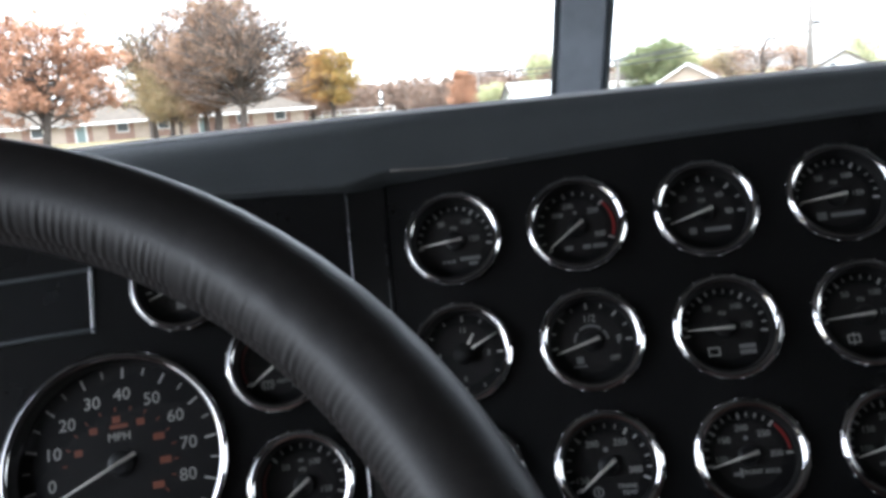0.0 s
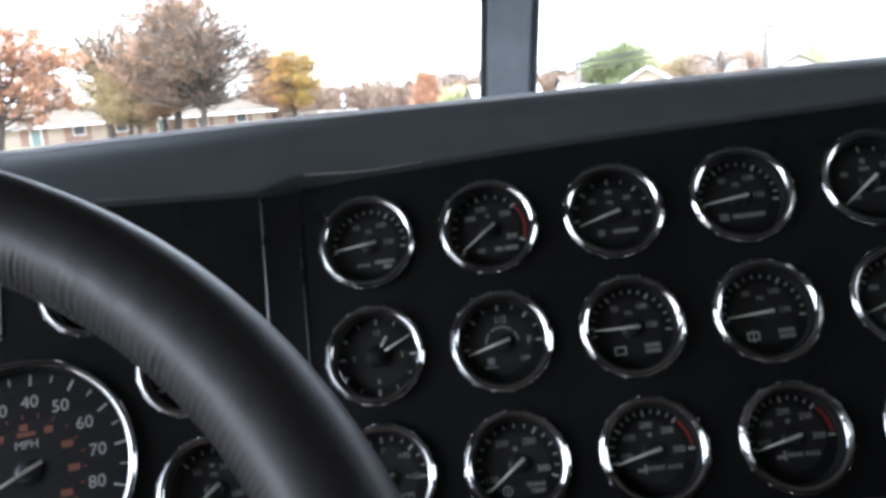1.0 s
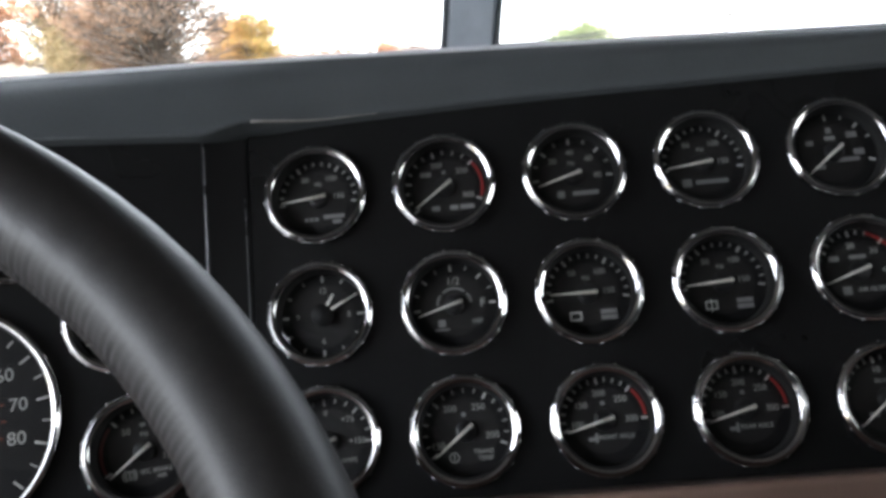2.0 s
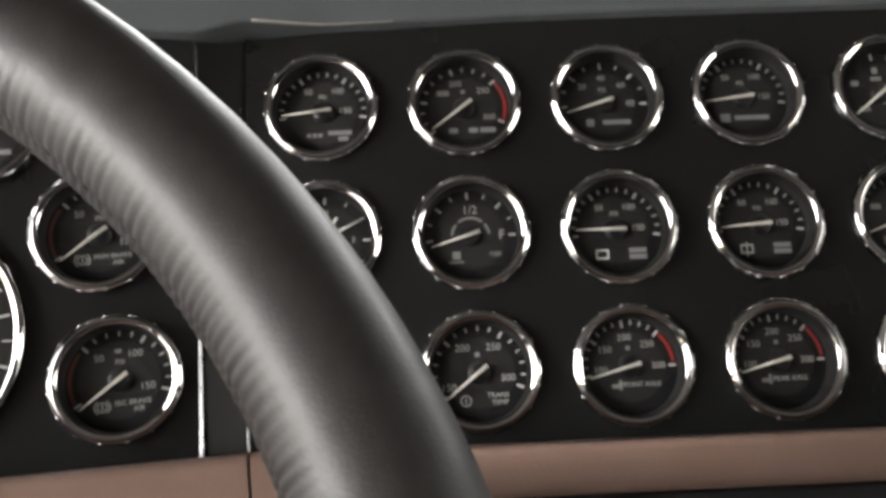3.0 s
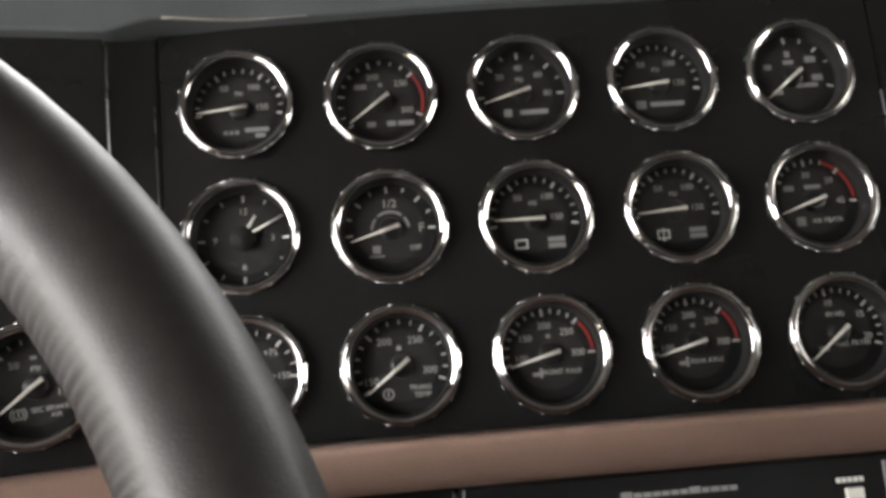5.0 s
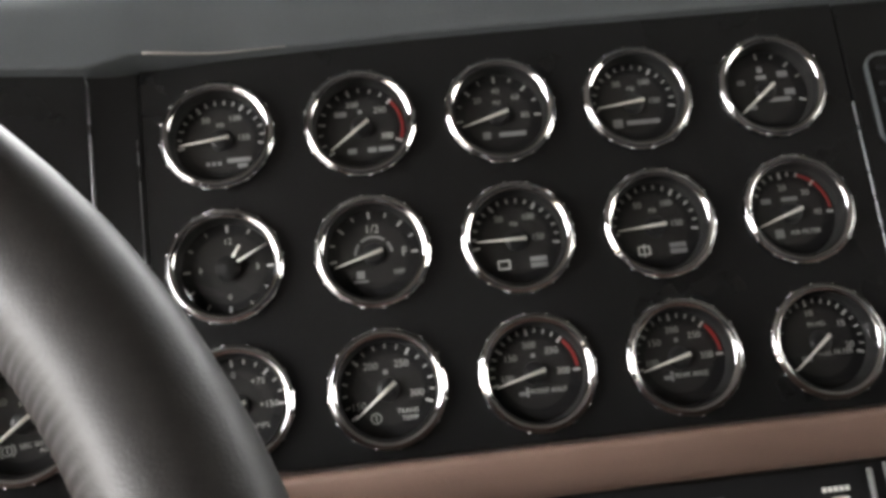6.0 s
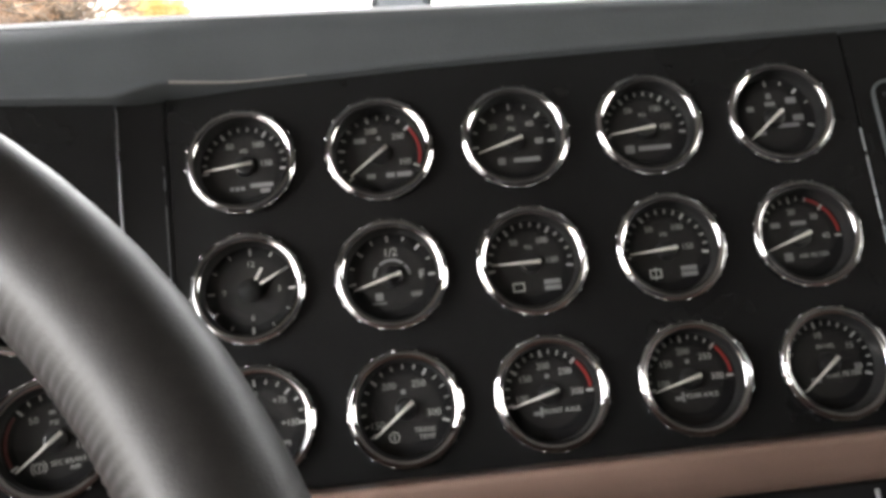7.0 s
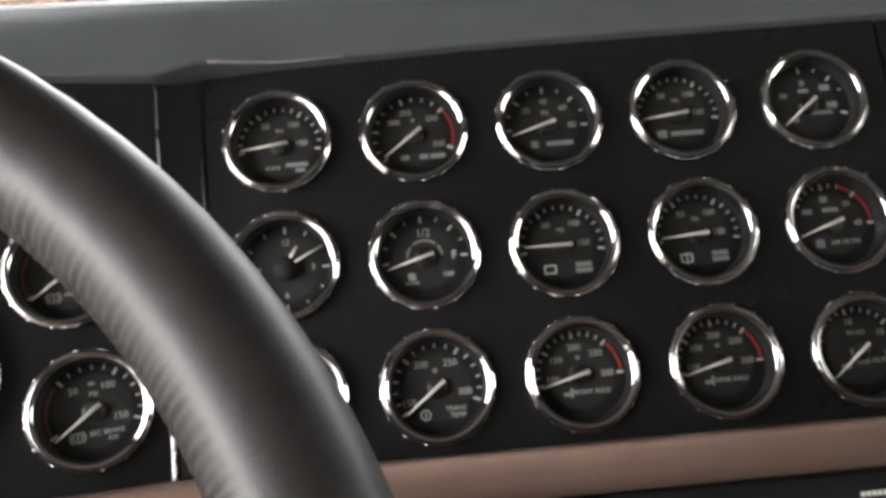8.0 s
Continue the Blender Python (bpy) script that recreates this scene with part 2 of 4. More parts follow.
solo("panel_joint_cover", jb, M_BLACK, label="narrow black cover strip between two dash panels", category="trim", smooth=False)

side_panel = thing("passenger_panel", DASH, "black passenger side dash panel beside the gauges", "dashboard panel")
part("face_plate", add_plate(bmesh.new(), [(0.3412, 0.05), (0.60, 0.04), (0.60, -0.2), (0.3404, -0.2)], FACE + 0.001, 0.03, 0.0015), M_PANEL, side_panel, smooth=False)
vent = thing("air_vent", DASH @ Matrix.Translation((0.404, FACE, -0.012)), "black dash air vent with grey outlined frame", "air vent")
vf = bmesh.new()
for r0, r1, yy in ((0.0, 0.003, -0.002),):
    pts = []
    for k in range(32):
        a = 2 * math.pi * k / 32
        cx, cz = (0.043 if math.cos(a) >= 0 else -0.043), (0.018 if math.sin(a) >= 0 else -0.018)
        pts.append((cx + 0.01 * math.cos(a), cz + 0.01 * math.sin(a), math.cos(a), math.sin(a)))
    o = [vf.verts.new((x, 0.002, z)) for x, z, *_ in pts]
    m1 = [vf.verts.new((x - 0.001 * c, yy, z - 0.001 * q)) for x, z, c, q in pts]
    n1 = [vf.verts.new((x - 0.0025 * c, 0.0015, z - 0.0025 * q)) for x, z, c, q in pts]
    for k in range(32):
        j = (k + 1) % 32
        vf.faces.new((o[k], o[j], m1[j], m1[k]))
        vf.faces.new((m1[k], m1[j], n1[j], n1[k]))
bmesh.ops.recalc_face_normals(vf, faces=vf.faces)
part("frame", vf, M_PAD, vent)
for k in range(5):
    part("slat", box(-0.046, 0.046, -0.0005, 0.003, -0.0205 + k * 0.0095, -0.0185 + k * 0.0095, bevel=0.0004), M_BLACK, vent)

# padded top: lip along the windscreen, face sloping down to the panels
def pad_ring(x):
    y, z = 0.0121 * x - 0.002, 0.0872 - 0.037 * x + 0.0144 * min(0, x + 0.05)
    u = min(1, max(0, (x + 0.062) / 0.022))
    v = min(1, max(0, (x + 0.060) / 0.072))
    v = v * v * (3 - 2 * v)
    f = -0.001 * v + (-0.0145 + min(0, x + 0.055) * 0.186) * (1 - v)
    zc = (0.0437 + 0.029 * min(x, 0.12)) * u + (0.0350 + 0.006 * min(0, x + 0.1)) * (1 - u)
    foot, brow = Vector((f, zc + 0.0012)), Vector((y - 0.0016, z - 0.0044))
    face = [tuple(foot.lerp(brow, k) + Vector((-0.0045 * math.sin(math.pi * k ** 1.5), 0))) for k in (0.04, 0.12, 0.25, 0.4, 0.55, 0.7, 0.82, 0.91, 0.97)]
    return [(f + 0.012, zc - 0.002), (f + 0.0012, zc), tuple(foot), *face, tuple(brow), (y - 0.0013, z - 0.0026), (y - 0.0004, z - 0.0009), (y + 0.0020, z + 0.0002),
            (y + 0.1, z + 0.038), (y + 0.36, z + 0.150), (y + 0.36, zc - 0.25), (0.04, zc - 0.25), (0.04, zc - 0.002)]


xs = [-0.8 + 0.05 * k for k in range(14)] + [-0.115, -0.1, -0.085, -0.072, -0.062, -0.0565, -0.051, -0.0455, -0.04, -0.03, -0.018, -0.008, 0.002, 0.012] + [0.05 * k for k in range(1, 19)]
dash_pad = thing("dashboard_pad", DASH, "dark grey vinyl dashboard top pad with narrow lip", "dashboard")
# The lip takes its own lighter colour to imitate the window's glow.
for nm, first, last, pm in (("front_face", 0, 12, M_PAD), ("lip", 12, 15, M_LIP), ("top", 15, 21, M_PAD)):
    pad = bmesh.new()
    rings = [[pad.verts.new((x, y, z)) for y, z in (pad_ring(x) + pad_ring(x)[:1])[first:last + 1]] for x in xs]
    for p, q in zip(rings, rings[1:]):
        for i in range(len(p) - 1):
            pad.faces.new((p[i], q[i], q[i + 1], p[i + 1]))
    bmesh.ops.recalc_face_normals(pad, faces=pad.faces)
    part(nm, pad, pm, dash_pad, "pad lip with the windscreen's glow put into its pale colour" if nm == "lip" else "")

# Tapering bead whose pale colour stands for the edge highlight at the pad's foot.
foot_line = [(x, pad_ring(x)[2][0] - 0.0004, pad_ring(x)[2][1] - 0.0002) for x in [-0.034 + 0.006 * k for k in range(13)]]
part("foot_glint", add_tube(bmesh.new(), foot_line, [0.0009 - 0.00006 * k for k in range(13)], 6), M_SEAM_GLINT, dash_pad, "thin bead with the pad foot's edge highlight put into its colour")

SEAM = 0.0055                                                     # along the driver's panel: joint between the two ledges


def ledge(rings, label):
    """A ledge skinned over rings of points given in the dash frame."""
    b = bmesh.new()
    ends = [[b.verts.new(p) for p in r] for r in (rings[0], rings[-1])]
    rings = [[b.verts.new(p) for p in r] for r in rings]
    n = len(rings[0])
    for p, q in zip(rings, rings[1:]):
        for i in range(n):
            b.faces.new((p[i], q[i], q[(i + 1) % n], p[(i + 1) % n]))
    for r in ends:
        b.faces.new(r)
    bmesh.ops.recalc_face_normals(b, faces=b.faces)
    solo("trim_ledge", b, M_BEIGE, label=label, category="trim ledge")


def left_ring(x, lift=0.0):
    prof = ((0.0, -0.1727), (-0.039, -0.1727), (-0.0445, -0.1737), (-0.0475, -0.1765), (-0.057, -0.192), (-0.062, -0.2), (-0.0705, -0.2135), (-0.078, -0.2245), (-0.085, -0.235), (0.0, -0.235))
    return [LEFT_IN_DASH @ Vector((x, y, z + lift)) for y, z in prof]


def right_ring(x, back=0.0):
    prof = ((0.0, -0.1722), (-0.0520, -0.1722), (-0.0543, -0.1727), (-0.0550, -0.1740), (-0.0535, -0.1765), (-0.0495, -0.1830), (-0.0455, -0.1895), (-0.041, -0.1934), (-0.035, -0.1945), (0.0, -0.1945))
    return [Vector((x, y + back, z)) for y, z in prof]


ledge((left_ring(SEAM + 0.0012), left_ring(SEAM + 0.03), right_ring(0.03), right_ring(0.6, 0.02)), "tan plastic trim ledge under the gauge panel")
ledge((left_ring(-0.45, 0.020), left_ring(SEAM)), "tan plastic trim ledge under the driver instruments")

radio = thing("radio", DASH, "black dash radio with small white markings", "radio")
part("body", box(0.098, 0.3, -0.02, 0.1, -0.262, -0.1955, bevel=0.0015), M_BLACK, radio, smooth=False)
part("side_trim", box(0.0945, 0.0965, -0.0215, 0.0, -0.26, -0.1985, bevel=0.0006), M_PAD, radio)
part("side_trim", box(0.2905, 0.2922, -0.0222, -0.0195, -0.26, -0.199, bevel=0.0004), M_DIM, radio)
part("side_trim", box(0.2985, 0.3000, -0.0222, -0.0195, -0.26, -0.197, bevel=0.0004), M_DIM, radio)
x = 0.169
for k, (w, h) in enumerate(((0.0052, 0.0030), (0.0036, 0.0022), (0.0036, 0.0022), (0.0036, 0.0022), (0.0034, 0.0022), (0.0036, 0.0022), (0.0034, 0.0022), (0.0052, 0.0030), (0.0032, 0.0022), (0.0040, 0.0022), (0.0034, 0.0022), (0.0034, 0.0022))):
    part("print_bar", box(x, x + w, -0.0203, -0.0199, -0.2066, -0.2066 + h), M_DIM, radio, smooth=False)
    x += w + 0.0007
part("print_bar", box(0.1101, 0.1128, -0.0203, -0.0199, -0.2068, -0.2040, bevel=0.0001), M_WHITE, radio, smooth=False)
part("print_bar", box(0.1134, 0.1248, -0.0203, -0.0199, -0.2062, -0.2046), M_WHITE, radio, smooth=False)
for k in range(5):
    part("print_bar", box(0.2680 + k * 0.0027, 0.2701 + k * 0.0027, -0.0203, -0.0199, -0.2076, -0.2054), M_WHITE, radio, smooth=False)
part("button", box(0.2715, 0.2795, -0.0222, -0.0195, -0.2150, -0.2100, bevel=0.0006), M_NEEDLE, radio, "pale lit radio button")
low = bmesh.new()
add_box(low, -0.7, 0.0965, 0.0, 0.05, -0.75, -0.196, bevel=0.002)
add_box(low, 0.3015, 0.9, 0.0, 0.05, -0.75, -0.196, bevel=0.002)
add_box(low, 0.0965, 0.3015, 0.0, 0.05, -0.75, -0.2635, bevel=0.002)
solo("lower_dash", low, M_BLACK, label="black lower dashboard under the tan trim", category="dashboard", smooth=False)

# ---- steering wheel ----
wa, wb = 0.2534, 0.3463
WN = Vector((math.sin(wa) * math.cos(wb), -math.cos(wa) * math.cos(wb), math.sin(wb)))
WU = Vector((0, 0, 1)).cross(WN).normalized()
WV = WN.cross(WU)
WHEEL = DASH @ Matrix.Translation((-0.1606, -0.3047, -0.2400)) @ Matrix((WU, WV, WN)).transposed().to_4x4()
wheel = thing("steering_wheel", WHEEL, "black leather-wrapped steering wheel with gathered inner seam", "steering wheel")
NA, NB, WR, TR = 3600, 44, 0.225, 0.0187
ia, jb2 = np.meshgrid(np.arange(NA), np.arange(NB), indexing="ij")
aa, bb = 2 * np.pi * ia / NA, 2 * np.pi * jb2 / NB
ripple = np.sin(430 * aa + 1.5 * np.sin(37 * aa) + 1.2 * np.sin(23 * aa + 1) + 0.8 * (bb - np.pi)) * (0.7 + 0.3 * np.sin(11 * aa) * np.sin(53 * aa)) + 0.35 * np.sin(283 * aa + 2 * np.sin(19 * aa))
inner = np.clip((-np.cos(bb) - 0.58) / 0.4, 0, 1)
inner = inner * inner * (3 - 2 * inner)
folds = 0.00005 * np.sin(90 * aa + 5 * bb) * (0.5 + 0.5 * np.sin(7 * aa + 2))
rr = TR + 0.00016 * ripple * inner - 0.0003 * inner + folds - 0.0009 * np.exp(-((np.abs(bb - np.pi) / 0.1) ** 2))
verts = np.stack([(WR + rr * np.cos(bb)) * np.cos(aa), (WR + rr * np.cos(bb)) * np.sin(aa), rr * np.sin(bb)], -1).reshape(-1, 3)
k0 = (ia * NB + jb2).ravel()
k1 = (((ia + 1) % NA) * NB + jb2).ravel()
k2 = (((ia + 1) % NA) * NB + (jb2 + 1) % NB).ravel()
k3 = (ia * NB + (jb2 + 1) % NB).ravel()
me = bpy.data.meshes.new("rim")
me.from_pydata(verts.tolist(), [], np.stack([k0, k1, k2, k3], -1).tolist())
me.materials.append(M_LEATHER)
me.polygons.foreach_set("use_smooth", [True] * len(me.polygons))
rim_ob = new("rim", me)
rim_ob.parent = wheel
# lacing thread zigzagging along the inner seam
lace = bmesh.new()
pts = []
for k in range(620):
    a = 2 * math.pi * k / 620
    r = TR - 0.0011
    b = math.pi + (0.09 if k % 2 else -0.09)
    pts.append(((WR + r * math.cos(b)) * math.cos(a), (WR + r * math.cos(b)) * math.sin(a), r * math.sin(b)))
pts.append(pts[0])
add_tube(lace, pts, [0.00025] * len(pts), 4, cap=False)
part("lacing", lace, M_STITCH, wheel, "dark lacing thread")
SPOKES = (13.3, 166.7, 215, 325)
for sa in SPOKES:
    sp = bmesh.new()
    c, q = math.cos(radians(sa)), math.sin(radians(sa))
    rows = []
    for t in range(9):
        u = t / 8
        rad = 0.045 + u * (WR - TR * 0.7 - 0.045)
        half = 0.020 - 0.006 * math.sin(math.pi * u)
        dz = -0.055 * (1 - u) ** 1.5
        rows.append([sp.verts.new((c * rad - q * o * half, q * rad + c * o * half, dz + h)) for o, h in ((-1, -0.004), (-0.8, 0.003), (0, 0.006), (0.8, 0.003), (1, -0.004), (0, -0.008))])
    for p, w in zip(rows, rows[1:]):
        for k in range(6):
            sp.faces.new((p[k], p[(k + 1) % 6], w[(k + 1) % 6], w[k]))
    sp.faces.new(rows[0])
    sp.faces.new(rows[-1])
    bmesh.ops.recalc_face_normals(sp, faces=sp.faces)
    part("spoke", sp, M_BLACK, wheel)
hb = bmesh.new()
prof = [(0.001, -0.030), (0.03, -0.032), (0.05, -0.038), (0.058, -0.048), (0.058, -0.07), (0.04, -0.08), (0.001, -0.08)]
rg = [[hb.verts.new((r * math.cos(2 * math.pi * k / 40), r * math.sin(2 * math.pi * k / 40), z)) for r, z in prof] for k in range(40)]
for k in range(40):
    p, q = rg[k], rg[(k + 1) % 40]
    for i in range(len(prof) - 1):
        hb.faces.new((p[i], p[i + 1], q[i + 1], q[i]))
bmesh.ops.recalc_face_normals(hb, faces=hb.faces)
part("hub", hb, M_BLACK, wheel)
col = add_tube(bmesh.new(), [(0, 0, -0.07), (0, 0.0, -0.20), (0, 0.0, -0.40)], [0.028, 0.03, 0.03], 24)
part("column", col, M_BLACK, wheel)

# ---- gauges ----
TEXT = {}


def words(txt, size, x, z, y, material, parent, name="numeral"):
    if (txt, size, material.name) not in TEXT:
        cu = bpy.data.curves.new("print", "FONT")
        cu.body, cu.size, cu.align_x, cu.align_y, cu.extrude = txt, size, "CENTER", "CENTER", 0.00006
        cu.resolution_u = 3
        tmp = bpy.data.objects.new("print", cu)
        me = bpy.data.meshes.new_from_object(tmp)
        me.transform(Matrix.Rotation(radians(90), 4, "X"))
        me.materials.clear()
        me.materials.append(material)
        bpy.data.objects.remove(tmp)
        TEXT[txt, size, material.name] = me
    ob = new(name, TEXT[txt, size, material.name])
    ob.parent = parent
    ob.location = (x, y, z)
    return ob


def at(r, deg):
    return r * math.cos(radians(deg)), r * math.sin(radians(deg))


DEEP = 0.0098      # how far the dials lie behind the rims
LIE = DEEP - 0.0004


def bezel_mesh(k):
    e = 0.0293 / k
    prof = [(k, 0.0045), (k, 0.0008), (k * (1 - 0.004 * e), 0.0001)]
    for u, y in ((0.006, 0.0), (0.024, -0.00038), (0.042, -0.00076), (0.060, -0.00114), (0.070, -0.00134), (0.078, -0.00142), (0.086, -0.00138), (0.096, -0.00122), (0.112, -0.00092), (0.128, -0.00062), (0.146, -0.00028), (0.156, 0.0003)):
        prof.append((k * (1 - u * e), y - 0.0008))
    return add_lathe(bmesh.new(), prof, 160)


BEZEL, WELL, BEADS = {}, {}, {}


def shared(name, me, parent, label=""):
    ob = new(name, me)
    ob.parent = parent
    return tagged(ob, label)


def gauge(name, m, k, label, ticks, majors, nums, needle, red=None, prints=(), bars=(), grey=0.6, num_size=0.112, num_r=0.49, red_dim=False, long=0.72, rim_tick=0.785, fat=1.0, boss=1.0):
    g = thing(name, m, label, "gauge", "dashboard gauges")
    if k not in BEZEL:
        BEZEL[k] = mesh_of("bezel", bezel_mesh(k), M_CHROME)
        bd = bmesh.new()
        bmesh.ops.create_icosphere(bd, subdivisions=2, radius=0.00085)
        BEADS[k] = mesh_of("bead", bd, M_CHROME)
        WELL[k] = mesh_of("well", add_lathe(bmesh.new(), [(k * (1 - 0.159 * 0.0293 / k), -0.0010, 0), (k * (1 - 0.176 * 0.0293 / k), 0.0015, 0), (k * (1 - 0.182 * 0.0293 / k), DEEP, 0)], 72), M_WELL), \
            mesh_of("dial", add_disc(bmesh.new(), k * (1 - 0.18 * 0.0293 / k), DEEP), M_DIAL, False), \
            mesh_of("lens", add_lathe(bmesh.new(), [(k * (1 - 0.18 * 0.0293 / k), 0.0012, 0), (k * 0.6, -0.0002, 0), (k * 0.3, -0.0009, 0), (k * 0.002, -0.0011, 0)], 48), M_LENS), \
            mesh_of("hub", add_lathe(bmesh.new(), [(k * 0.19, DEEP, 0), (k * 0.18, DEEP - 0.0025, 0), (k * 0.12, DEEP - 0.003, 0), (k * 0.002, DEEP - 0.003, 0)], 32), M_BLACK)
    shared("bezel", BEZEL[k], g, "polished chrome bezel")
    nb = 16 if k < 0.04 else 30
    for q in range(nb):
        x, z = at(k * 0.991, 360 * (q + 0.3) / nb)
        shared("bead", BEADS[k], g).location = (x, -0.0002, z)
    shared("well", WELL[k][0], g)
    shared("dial", WELL[k][1], g)
    if grey:
        part("dial_centre", add_disc(bmesh.new(), k * grey, DEEP - 0.0002), M_DIAL2, g, smooth=False)
    tk = bmesh.new()
    for a in ticks:
        if red and a not in majors and min(red) < a < max(red):
            continue
        big = a in majors
        r0, r1, w = (rim_tick - (0.125 if big else 0.085) * (1.0 if k < 0.04 else 0.8)), rim_tick, (0.020 if big else 0.013) * (1.0 if k < 0.04 else 0.45)
        ca, sa2 = math.cos(radians(a)), math.sin(radians(a))
        q = [(r0, -w), (r0, w), (r1, w), (r1, -w)]
        tk.faces.new([tk.verts.new((k * (r * ca - o * sa2), LIE, k * (r * sa2 + o * ca))) for r, o in q])
    part("tick_marks", tk, M_TICK, g, smooth=False)
    if red:
        ra = bmesh.new()
        n = 16
        a0, a1 = red
        e = [[ra.verts.new((*(lambda p: (p[0], LIE + 0.0001, p[1]))(at(k * r, a0 + (a1 - a0) * i / n)),)) for r in (0.72, 0.775)] for i in range(n + 1)]
        for p, q in zip(e, e[1:]):
            ra.faces.new((p[0], p[1], q[1], q[0]))
        part("warning_arc", ra, M_REDDIM if red_dim else M_RED, g, "red warning arc", smooth=False)
    for txt, a, *near in nums:
        x, z = at(k * (near[0] if near else num_r), a)
        words(txt, k * num_size * 1.4, x, z, LIE, M_PRINT, g)
    for txt, x, z, size in prints:
        words(txt, k * size * 1.4, k * x, k * z, LIE, M_PRINT, g, "lettering")
    for x, z, w, h in bars:
        part("print_bar", box(k * (x - w / 2), k * (x + w / 2), LIE, LIE + 0.0003, k * (z - h / 2), k * (z + h / 2)), M_DIM, g, smooth=False)
    shared("hub", WELL[k][3], g).scale = (boss, 1, boss)
    if needle is not None:
        part("needle", needle_mesh(k, needle, long, w0=0.037 * fat, w1=0.011 * fat), M_NEEDLE, g)
    shared("lens", WELL[k][2], g, "clear gauge glass").visible_shadow = False
    return g


def needle_mesh(k, a, long, tail=0.17, w0=0.045, w1=0.012):
    nd = bmesh.new()
    ca, sa2 = math.cos(radians(a)), math.sin(radians(a))
    y = 0.0043
    ring = [(-tail, -w0), (-tail, w0), (long, w1), (long, -w1)]
    lo = [nd.verts.new((k * (r * ca - o * sa2), y + 0.0008, k * (r * sa2 + o * ca))) for r, o in ring]
    hi = [nd.verts.new((k * (r * ca - o * 0.5 * sa2), y, k * (r * sa2 + o * 0.5 * ca))) for r, o in ring]
    nd.faces.new(hi)
    for i in range(4):
        nd.faces.new((lo[i], lo[(i + 1) % 4], hi[(i + 1) % 4], hi[i]))
    bmesh.ops.recalc_face_normals(nd, faces=nd.faces)
    return nd


def ring_symbol(g, k, x, z, r, wings=False):
    """A small printed ring, with a bar in it or brackets beside it."""
    b = bmesh.new()
    arcs = [(0, 360, r)] + ([(125, 235, r * 1.5), (-55, 55, r * 1.5)] if wings else [])
    for a0, a1, rad in arcs:
        e = [[b.verts.new((k * x + px, LIE - 0.0001, k * z + pz)) for px, pz in (at(k * rad, a0 + (a1 - a0) * i / 20), at(k * (rad - 0.022), a0 + (a1 - a0) * i / 20))] for i in range(21)]
        for p, q in zip(e, e[1:]):
            b.faces.new((p[0], p[1], q[1], q[0]))
    add_box(b, k * (x - 0.012), k * (x + 0.012), LIE - 0.0001, LIE + 0.0002, k * (z - r * 0.5), k * (z + r * 0.55))
    part("symbol", b, M_PRINT, g, smooth=False)


def steps(a0, a1, n):
    return [a0 + (a1 - a0) * i / n for i in range(n + 1)]


def cell(col, row):
    return DASH @ Matrix.Translation((0.074 * col + ROW_X[row], 0, ROW_Z[row]))


S15 = steps(187, -7, 15)
PSI = dict(ticks=S15, majors=(S15[0], S15[5], S15[10], S15[15]), nums=(("50", S15[5]), ("100", S15[10]), ("150", S15[15] + 12, 0.40)))
PSI_WORD = ("PSI", 0.0, 0.30, 0.085)
TWO = ((0.36, -0.36, 0.30, 0.085), (0.36, -0.47, 0.30, 0.085))
gauge("air_pressure_gauge", cell(0, 0), K, "round pressure gauge with black dial and white needle at zero", **PSI, needle=187, prints=(PSI_WORD,),
      bars=((-0.25, -0.42, 0.07, 0.07), (-0.15, -0.42, 0.07, 0.07), (-0.05, -0.42, 0.07, 0.07), (0.30, -0.38, 0.42, 0.08), (0.36, -0.49, 0.18, 0.08)))
S18 = steps(218, -22, 15)
gauge("oil_temperature_gauge", cell(1, 0), K, "round temperature gauge with black dial and red warning arc", S18, (S18[0], S18[3], S18[7], S18[11], S18[15]),
      (("200", S18[7]), ("250", S18[11]), ("300", S18[15])), 217, red=(42, -18), bars=((-0.36, 0.30, 0.22, 0.1), (0.0, 0.32, 0.07, 0.07), (-0.2, -0.42, 0.16, 0.1), (0.16, -0.42, 0.16, 0.09), (0.42, -0.42, 0.28, 0.09)))
S8 = steps(184, -2, 8)
gauge("manifold_gauge", cell(2, 0), K, "round pressure gauge with black dial and sparse white ticks", S8, S8[::2],
      (("20", S8[2]), ("40", S8[4]), ("60", S8[6]), ("80", S8[8])), 197, prints=(("PSI", 0.0, 0.26, 0.085),), bars=((-0.26, -0.36, 0.14, 0.14), (0.22, -0.36, 0.5, 0.085)))
gauge("air_pressure_gauge", cell(3, 0), K, "round pressure gauge with black dial and white needle at zero", **PSI, needle=187, prints=(PSI_WORD,),
      bars=((-0.34, -0.36, 0.18, 0.16), (0.14, -0.36, 0.62, 0.085)))
gauge("exhaust_temperature_gauge", cell(4, 0), K, "round gauge with black dial and needle at rest", (94, 70, 46, 22, -16), (94, 46, -16), (), 218,
      bars=((-0.42, 0.22, 0.14, 0.1), (-0.02, 0.46, 0.1, 0.12), (-0.02, 0.30, 0.2, 0.08), (0.40, 0.34, 0.2, 0.12), (0.48, -0.02, 0.2, 0.12), (0.26, -0.16, 0.42, 0.08), (-0.3, -0.28, 0.2, 0.09)))
H12 = [90 - 30 * h for h in range(12)]
clock = gauge("clock", cell(0, 1), K, "round analogue dash clock with black dial and grey centre", H12, (90, 0, -90, -180), (("12", 90), ("3", 0), ("6", -90), ("9", 180)), None, grey=0.62)
